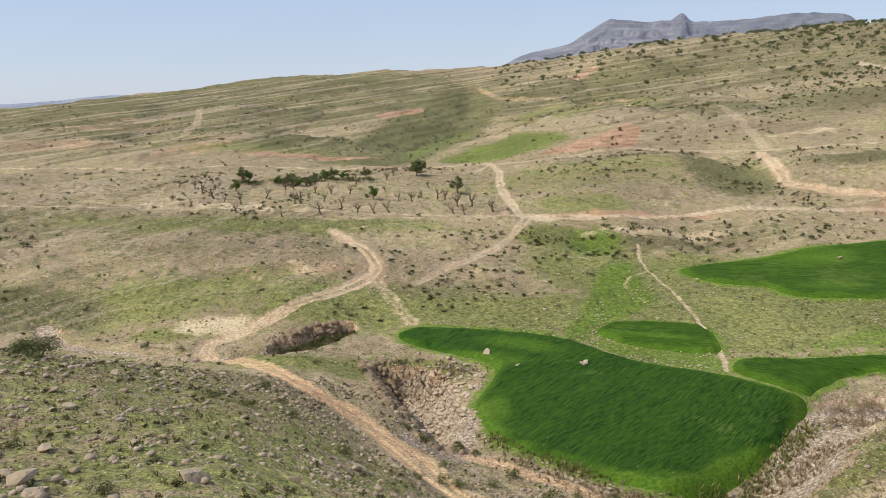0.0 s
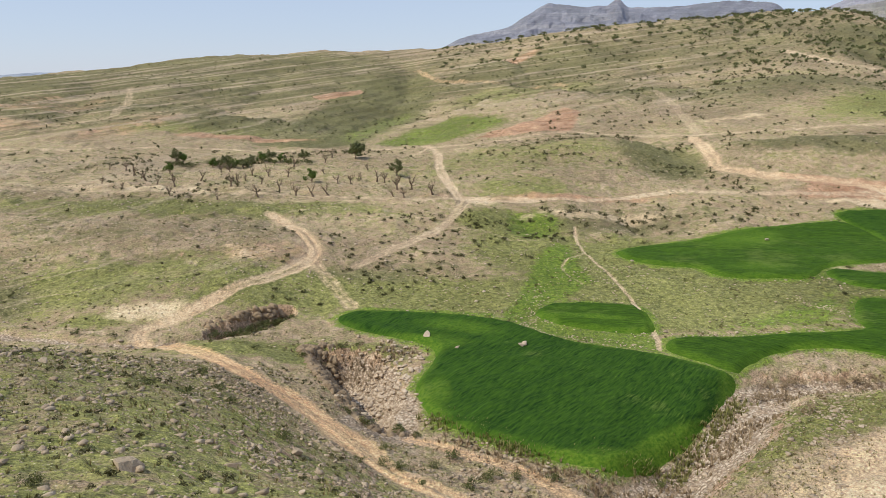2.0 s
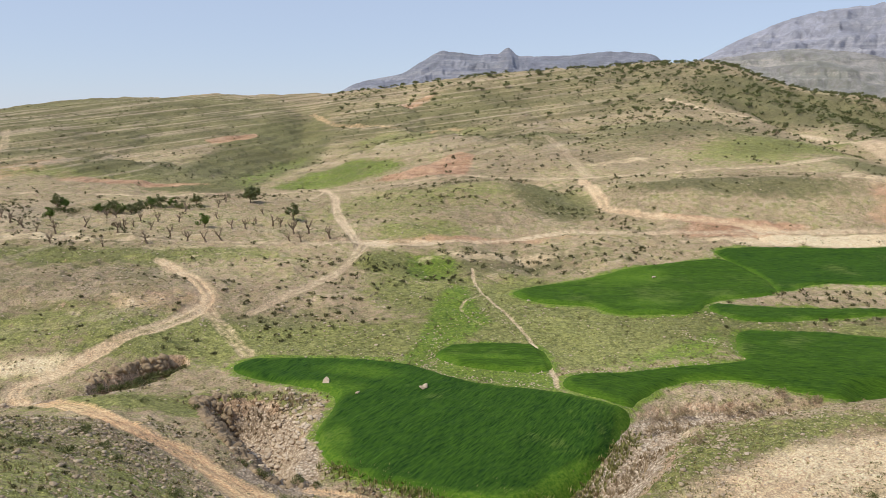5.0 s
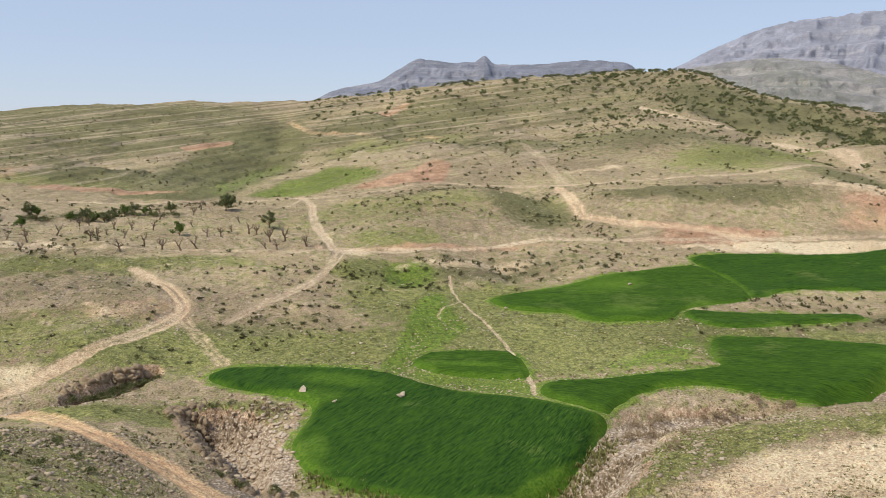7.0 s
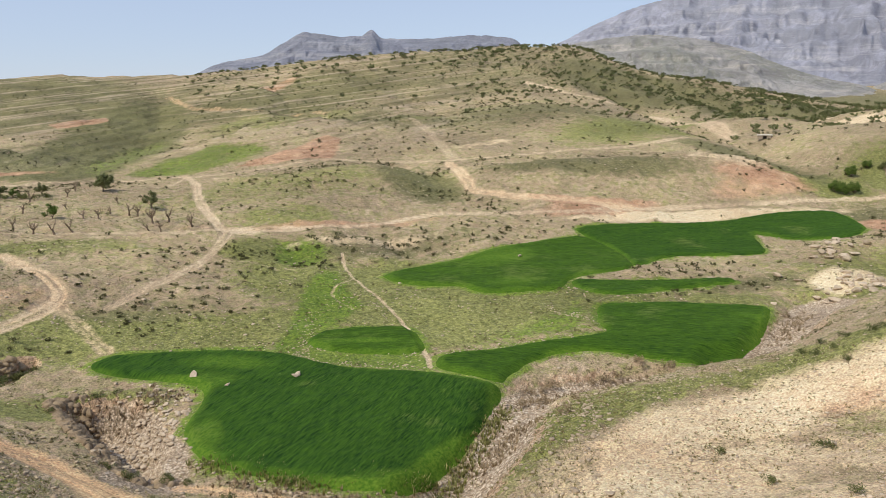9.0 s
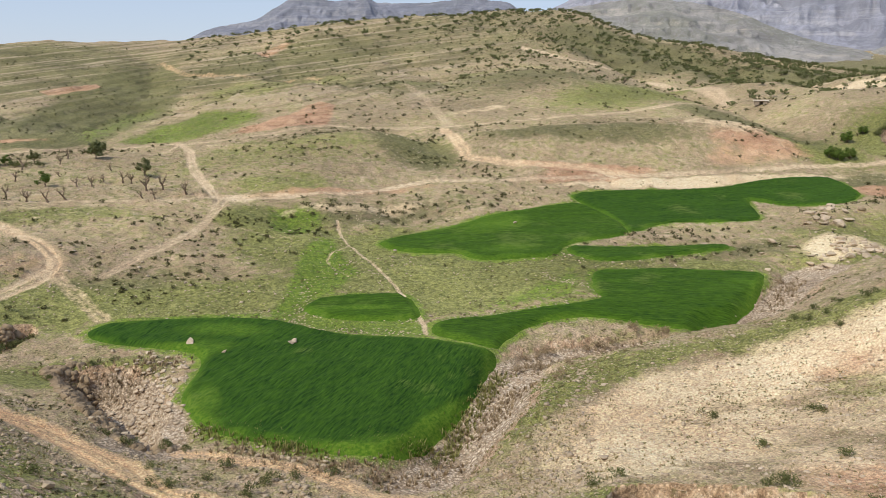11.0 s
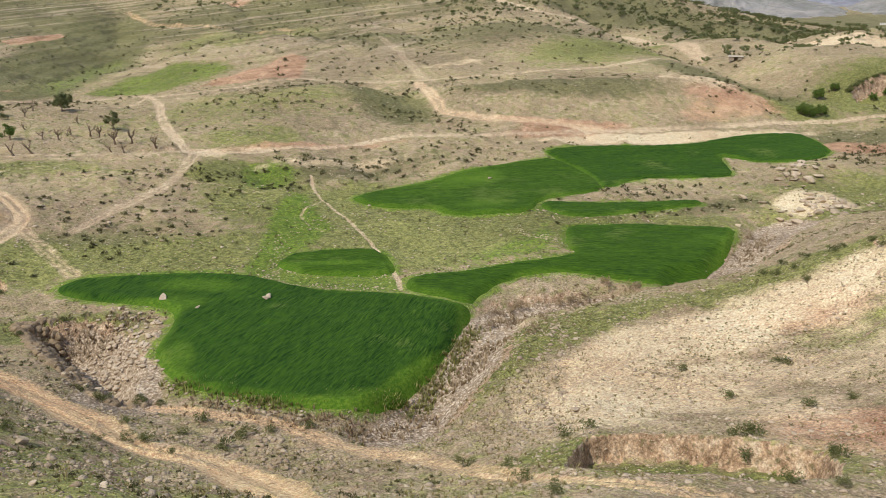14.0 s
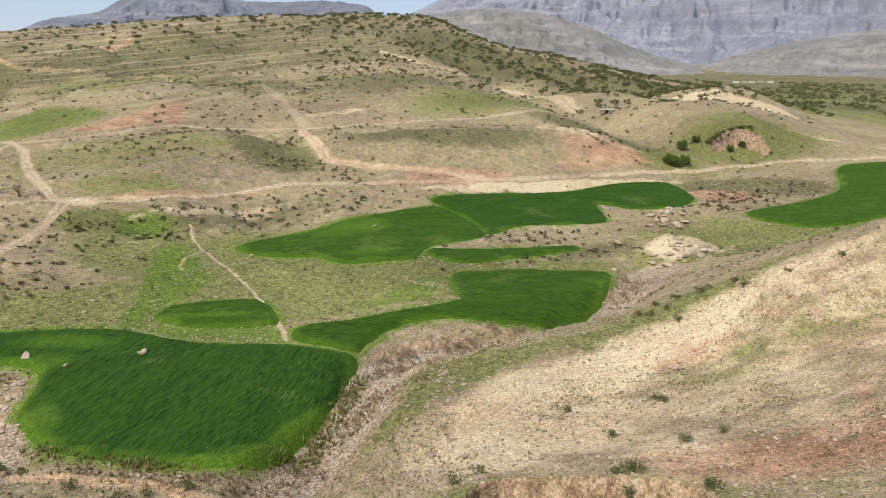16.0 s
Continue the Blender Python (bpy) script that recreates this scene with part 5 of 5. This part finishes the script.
thick = thick * (1 - 0.75 * np.clip(cover["green"] * (p[:, 1] < 128), 0, 1)) * (1 - np.clip(2 * cover["verge"], 0, 1) * (p[:, 1] < 126))
for px, py, wide, deep in ((52, 141, 24, 5), (72, 102, 12, 2.5), (92, 108, 12, 4), (88, 97, 10, 2.5), (5, 120, 7, 4), (-1, 113, 7, 3), (0, 104, 7, 1.2), (-14, 127, 9, 2), (8, 140, 9, 3), (26, 132, 7, 3), (108, 122, 12, 3), (150, 112, 16, 6)):
    thick = thick + 1.3 * np.exp(-((p[:, 0] - px) / wide) ** 2 - ((p[:, 1] - py) / deep) ** 2)
mound = (r < 118) & (b > 27) & (p[:, 1] < 62)
keep = (rng.uniform(0, 1, len(p)) < thick * 0.7) & clear(p) & ~mound
p = p[keep]
p = p[np.argsort(np.hypot(p[:, 0], p[:, 1]))]
for k, (x, y) in enumerate(p[:240]):
    bush("thorn_bush", thorn[k % 4], x, y, rng.uniform(.5, 1.15), "small dark thorn bush on the valley slope", "thorn bushes in the valley")
rest_p = p[240:]
far_thorn = [arrays(shrub_mesh("far_thorn", SHRUB_LEAF, 1.0, 4, .8, .15)) for _ in range(5)]
scattered("thorn_scrub", far_thorn, rest_p, rng.uniform(.5, 1.3, len(rest_p)), SHRUB_LEAF, "dark thorn bushes dotted over dry slopes", "scrub")
p = spots(16000, 225, 620, -34, 58)
p = p[(rng.uniform(0, 1, len(p)) / (0.35 + 0.65 * smooth(-2, 12, np.degrees(np.arctan2(p[:, 0], p[:, 1])))) < 0.07 + 0.5 * smooth(.5, .75, value_noise(p[:, 0] / 24 + 3, p[:, 1] / 24)) + 0.4 * patches(p[:, 0], p[:, 1], SCRUB_PATCHES)) & clear(p)]
scattered("hill_bushes", far_thorn, p, rng.uniform(.7, 1.6, len(p)), SHRUB_LEAF, "low dark bushes dotted over the hills", "scrub")

# small tussocks that fleck the valley slopes
def tussock(seed):
    r = np.random.RandomState(seed)
    v, f = [], []
    for k in range(9):
        c, a, q = r.normal(0, .28, 3) * (1, 1, .4) + (0, 0, .22), r.normal(0, 1, 3), r.normal(0, 1, 3)
        a, q = .26 * a / np.linalg.norm(a), .2 * q / np.linalg.norm(q)
        v += [c - a, c + q, c + a, c - q]
        f.append((4 * k, 4 * k + 1, 4 * k + 2, 4 * k + 3))
    return np.array(v), np.array(f)


tussocks = [tussock(k) for k in range(6)]
p = spots(20000, 84, 240, -34, 60, 1.1)
p = p[clear(p, .3, .3) & (rng.uniform(0, 1, len(p)) < .15 + .8 * smooth(.4, .65, value_noise(p[:, 0] / 7 + 60, p[:, 1] / 7)))]
scattered("slope_tussocks", tussocks, p, rng.uniform(.18, .42, len(p)), REED_GREEN, "small olive tussocks flecking the valley slopes", "scrub")
p = spots(9000, 24, 84, 27, 67)
p = p[clear(p, .3, .3) & (rng.uniform(0, 1, len(p)) < .12 + .7 * smooth(.45, .7, value_noise(p[:, 0] / 5 + 80, p[:, 1] / 5)))]
scattered("mound_tussocks", tussocks, p, rng.uniform(.08, .24, len(p)), REED_GREEN, "small olive tussocks on the bare mound", "scrub")

p = spots(1500, 18, 74, -35, 24, .75)
p = p[clear(p, .8, .2) & (rng.uniform(0, 1, len(p)) < .35 + .65 * smooth(.4, .6, value_noise(p[:, 0] / 6 + 2, p[:, 1] / 6)))]
scattered("low_cushions", [arrays(me) for me in thorn], p, rng.uniform(.18, .5, len(p)), SHRUB_LEAF, "low dark thorn cushions on the near slope", "scrub")

# ---- stones ---------------------------------------------------------------
def boulder(seed, x, y, size, material, label, category="boulder", group="", squash=.8):
    v, f = stone_shape(seed)
    ob = tagged(new("boulder", mesh_from("boulder", v, f, material)), label, category, group)
    return rest(ob, x, y, (size, size * rng.uniform(.7, 1.1), size * squash * rng.uniform(.7, 1.1)), -0.12 * size, None, 8)


ROCKS_A = [(-8.3, 23.3), (-13.1, 21.9), (-14.4, 23.3), (-11.8, 20.3), (-14.9, 26.9), (-21.9, 38.3), (-19.4, 37.6), (-12.9, 57.8), (-5.6, 43.7), (-6.3, 29.5), (-3.6, 49.5), (-9.5, 83.9), (-7.7, 85.2), (-8.6, 83.7), (-21.9, 49), (-21.7, 40.5)]
ROCKS_B = [(6.9, 76.6), (8.2, 79.7), (-0.7, 83.8), (4.8, 65.2), (-1.5, 42.9), (-3.3, 27.1), (-1, 23.9), (0.6, 39.8), (3.6, 64.9), (13.1, 33.9), (46.1, 38.8), (45.5, 40.7), (46.6, 42.6), (47.2, 40.8), (30.5, 20.4), (27.7, 39.7), (36.1, 52.4)]
for k, (x, y) in enumerate(ROCKS_A):
    boulder(100 + k, x, y, 1.2 if k < 2 else rng.uniform(.5, .95), EARTH_ROCK, "weathered grey-brown boulder on the grassy slope", group="boulders on the near slope")
for k, (x, y) in enumerate(ROCKS_B):
    boulder(200 + k, x, y, rng.uniform(.6, 1.3) if math.hypot(x, y) > 45 else rng.uniform(.4, .7), PALE_ROCK, "pale limestone boulder on stony ground", group="boulders in the valley")
OUTCROP = [(97.8, 87.5), (99.7, 87.4), (98.4, 85), (105.7, 89.8), (103.6, 86.7), (101.9, 84), (105.6, 86.1), (104.1, 83.6), (105.4, 83.5), (100.4, 78.4), (109.5, 87.5), (109.4, 89.9), (108.9, 92), (102.4, 88), (97.4, 85.8), (110.7, 87.2), (117.8, 107), (120.2, 107.5), (122.4, 106.8), (119, 104.8), (128.8, 106.3), (121.3, 102.8), (124.9, 104.6), (130.5, 106.6), (101.5, 99.2)]
for k, (x, y) in enumerate(OUTCROP):
    boulder(300 + k, x, y, rng.uniform(1.2, 2.3), (PALE_ROCK, EARTH_ROCK)[k % 2], "pale broken limestone slab of the outcrop", "rock", "slabs of the rock outcrop", .8)
for k in range(40):
    x, y = rng.normal(106, 5), rng.normal(88, 3.5)
    boulder(340 + k, x, y, rng.uniform(.7, 1.7), (PALE_ROCK, EARTH_ROCK)[k % 2], "pale broken limestone slab of the outcrop", "rock", "slabs of the rock outcrop", .8)
for k in range(14):
    boulder(390 + k, rng.normal(125, 5), rng.normal(107, 2.5), rng.uniform(1.0, 2.4), PALE_ROCK, "pale broken limestone slab of the outcrop", "rock", "slabs of the rock outcrop", .8)
WHITE = [(15.5, 81.7), (7.9, 81.6), (4.8, 86), (65.1, 124.9), (15.1, 81.4)]
for k, (x, y) in enumerate(WHITE):
    boulder(500 + k, x, y, (1.05, .6, 1.2, 1.0, .8)[k], PALE_ROCK, "white field stone standing in the wheat", "boulder", "white stones in the fields", .85).location.z += .45
# rubble on the gully wall
for k in range(46):
    t = rng.uniform(0, 1)
    x, y = -7.6 + 6.2 * t + rng.normal(0, .8), 80 - 16 * t + rng.normal(0, .8)
    boulder(520 + k, x, y, rng.uniform(.6, 1.5), EARTH_ROCK, "dark brown rock of the gully wall", "rock", "rocks of the gully wall")

crags = [(v, np.array(f)) for v, f in (stone_shape(600 + k, 2) for k in range(8))]
p = []
for a, c in zip(GULLY_RIM[:-1], GULLY_RIM[1:]):
    p += [a + (c - a) * rng.uniform() + rng.uniform(.1, 3.8) * np.array((.93, .37)) for _ in range(int(19 * np.hypot(*(c - a))))]
for _ in range(70):
    p.append(np.array((-22.3, 93.9)) + rng.uniform() * np.array((9.2, 5.2)) + rng.normal(0, .35, 2))
p = np.array(p)
scattered("gully_crags", crags, p, rng.uniform(.7, 1.7, len(p)), GULLY_ROCK, "dark broken crags of the gully wall and cut bank", "rock", 1.25, .1)
small = [stone_shape(700 + k, 1) for k in range(6)]
small = [(v, np.array(f)) for v, f in small]
p = spots(24000, 17, 72, -35, 34, .75)
p = p[clear(p, .5, .3) & (rng.uniform(0, 1, len(p)) < 0.25 + 1.2 * smooth(.4, .7, value_noise(p[:, 0] / 4, p[:, 1] / 4)))]
scattered("loose_stones", small, p, rng.uniform(.05, .2, len(p)) + .55 * rng.uniform(0, 1, len(p)) ** 8, EARTH_ROCK, "loose grey stones strewn over the near slope", "stones", .8, -.1)
p = spots(9000, 25, 80, 28, 67)
p = p[clear(p, .5, .4)]
scattered("mound_stones", small, p, rng.uniform(.05, .16, len(p)) + .4 * rng.uniform(0, 1, len(p)) ** 12, PALE_ROCK, "small pale stones on the bare mound", "stones", .8, -.1)
p = spots(26000, 85, 220, -34, 60)
p = p[clear(p, .3, .3) & (rng.uniform(0, 1, len(p)) < .2 + .8 * smooth(.42, .65, value_noise(p[:, 0] / 9 + 40, p[:, 1] / 9)))]
scattered("slope_stones", small, p, rng.uniform(.12, .36, len(p)) + .5 * rng.uniform(0, 1, len(p)) ** 10, PALE_ROCK, "pale stones strewn over the valley slopes", "stones", .8, -.1)
# gravel and blocks in the stream beds
p = []
for name, width, depth, way in WATER:
    line_p = eased(way)
    for a, c in zip(line_p[:-1], line_p[1:]):
        n_here = int(np.hypot(*(c - a)) * width * 1.8)
        p += [a + (c - a) * rng.uniform() + rng.normal(0, width * .3, 2) for _ in range(n_here)]
for _ in range(300):
    p.append(np.array((rng.normal(0.2, 2.0), rng.normal(75, 4.5))))
p = np.array(p)
scattered("stream_stones", small, p, rng.uniform(.06, .24, len(p)) + .8 * rng.uniform(0, 1, len(p)) ** 10, PALE_ROCK, "pale stones of the dry stream bed", "stones", .75, -.1)
p = np.stack([rng.normal(.4, 2.0, 170), rng.normal(77, 4.5, 170)], 1)
p = p[lay_of_land(p[:, 0], p[:, 1])[3] < -.8]
scattered("gully_boulders", crags, p, rng.uniform(.35, 1.0, len(p)), PALE_ROCK, "pale boulders on the gully floor", "rock", .8, -.1)
# stones cleared to the edges of the terraces
p = []
for a, c, n_here in (((18, 92), (31, 84), 130), ((18, 92), (17, 87), 40), ((17, 87), (30, 80), 90), ((33, 83), (52, 84), 110), ((32, 128), (31, 84), 90), ((54, 96), (58, 86), 90), ((19, 93), (22, 105), 50)):
    a, c = np.array(a, float), np.array(c, float)
    p += [a + (c - a) * rng.uniform() + rng.normal(0, .5, 2) for _ in range(n_here)]
p = np.array(p)
scattered("terrace_stones", small, p, rng.uniform(.12, .38, len(p)), PALE_ROCK, "pale stones lined along the terrace edges", "stones", .8, -.1)

# ---- grass ----------------------------------------------------------------
def tuft_shape(seed, blades=7):
    r = np.random.RandomState(seed)
    v, f = [], []
    for k in range(blades):
        t, lean, h = r.uniform(0, 6.28), r.uniform(.2, 1.0), r.uniform(.5, 1.0)
        c, s, w = math.cos(t), math.sin(t), .09
        n = len(v)
        v += [(c * .1 - s * w, s * .1 + c * w, -.08), (c * .1 + s * w, s * .1 - c * w, -.08), (c * lean * h + s * w * .4, s * lean * h - c * w * .4, h), (c * lean * h - s * w * .4, s * lean * h + c * w * .4, h)]
        f.append((n, n + 1, n + 2, n + 3))
    return np.array(v), np.array(f)


tufts = [tuft_shape(k) for k in range(5)]
GRASS_TUFT = leaf_material("green_grass_tuft", (0.13, 0.13, 0.042), (0.30, 0.285, 0.10), 3)
p = spots(15000, 17, 75, -35, 36, .7)
p = p[clear(p, .2, .3) & (rng.uniform(0, 1, len(p)) < .3 + smooth(.35, .65, value_noise(p[:, 0] / 3 + 7, p[:, 1] / 3)))]
half = len(p) // 3
scattered("green_tufts", tufts, p[half:], rng.uniform(.07, .20, len(p) - half), GRASS_TUFT, "short green grass tufts on the near slope", "grass")
scattered("dry_tufts", tufts, p[:half], rng.uniform(.10, .28, half), REED, "dry straw tufts on the near slope", "grass")
p = spots(2200, 25, 85, 28, 67)
p = p[clear(p, .2, .4) & (rng.uniform(0, 1, len(p)) < .1 + smooth(.45, .7, value_noise(p[:, 0] / 5 + 7, p[:, 1] / 5)))]
scattered("mound_tufts", tufts, p, rng.uniform(.10, .28, len(p)), REED, "sparse dry tufts on the bare mound", "grass")
# dry reeds along the stream and field edge
p = []
for a, c, n_here in (((5, 60.5), (16, 51), 200), ((16, 51), (23, 53.5), 90), ((26, 56), (34, 63), 200), ((37, 69), (54, 72), 260), ((78, 75), (90, 83), 200), ((-9, 84), (3, 82), 260)):
    a, c = np.array(a, float), np.array(c, float)
    p += [a + (c - a) * rng.uniform() + rng.normal(0, 1.1, 2) for _ in range(n_here)]
p = np.array(p)
scattered("stream_reeds", tufts, p, rng.uniform(.22, .55, len(p)), DRY_SHRUB, "brown dry reeds along the stream bed", "reeds")
p = []
for a, c, n_here in (((4, 66), (12, 57), 260), ((12, 57), (24, 56), 300), ((24, 57), (35, 69), 320)):
    a, c = np.array(a, float), np.array(c, float)
    p += [a + (c - a) * rng.uniform() + rng.normal(0, .7, 2) for _ in range(n_here)]
p = np.array(p)
scattered("field_edge_grass", tufts, p, rng.uniform(.25, .6, len(p)), GRASS_TUFT, "rank green grass along the field edge", "grass")


# ---- the shelter on the shoulder, and houses far off ---------------------
def box(w, d, h, x=0.0, y=0.0, z=0.0, bevel=0.03):
    bm = bmesh.new()
    bmesh.ops.create_cube(bm, size=1)
    bmesh.ops.scale(bm, vec=(w, d, h), verts=bm.verts)
    bmesh.ops.translate(bm, vec=(x, y, z + h / 2), verts=bm.verts)
    bmesh.ops.bevel(bm, geom=bm.edges[:], offset=bevel, segments=1, affect="EDGES")
    return bm


def solid(name, bm, material, parent, label=""):
    me = bpy.data.meshes.new(name)
    bm.to_mesh(me)
    bm.free()
    me.materials.append(material)
    return part(name, me, parent, label)


def painted(name, colour, dirt, rough=.8):
    n = Nodes(name, rough)
    return n.done(n.mix(n.ramp(n.noise(1.2, 5, .7), (.35, 0.0), (.7, .6)), colour, dirt), n.noise(9, 3), .3, .02)


CONCRETE = painted("pale_concrete", (.62, .57, .48), (.40, .34, .27))
MASONRY = painted("rubble_masonry", (.33, .27, .20), (.20, .15, .11))
PLASTER = painted("white_plaster", (.78, .76, .72), (.55, .50, .45))
DARK = painted("dark_opening", (.03, .028, .025), (.05, .045, .04))
HUT = [(202.6, 209)]
hut = thing("stone_hut", "low stone hut with a flat pale roof on the hill shoulder", "hut")
for name, w, d, x, y in (("back_wall", 4.4, .4, 0, 1.4), ("side_wall", .4, 2.6, -2.0, 0), ("side_wall", .4, 2.6, 2.0, 0), ("front_wall", 1.5, .4, -1.25, -1.4), ("front_wall", 1.3, .4, 1.35, -1.4)):
    solid(name, box(w, d, 1.3, x, y, -.15), MASONRY, hut)
solid("roof", box(5.0, 3.6, .35, 0, 0, 1.15, .06), CONCRETE, hut, "pale flat roof slab")
rest(hut, *HUT[0], 1.0, 0, -44)


def far_house(w, d, h, x, y, turn):
    house = thing("house", "small white flat-roofed house in the far valley", "house", "houses in the far valley")
    solid("wall", box(w, d, h), PLASTER, house)
    solid("roof", box(w + .6, d + .6, .4, 0, 0, h), CONCRETE, house)
    for k in range(3):
        solid("window", box(1.2, .2, 1.3, w * (k - 1) * .3, -d / 2 - .02, h * .4), DARK, house)
    z = float(ground_z(x, y)[0])
    house.matrix_basis = pose(x, y, z - .2, 0, 0, turn)


for k in range(5):
    b = radians(52.4 + .55 * k + rng.uniform(-.2, .2))
    r = 1820 + rng.uniform(-40, 60)
    far_house(rng.uniform(8, 15), 8, rng.uniform(2.8, 3.8), r * math.sin(b), r * math.cos(b), -52)
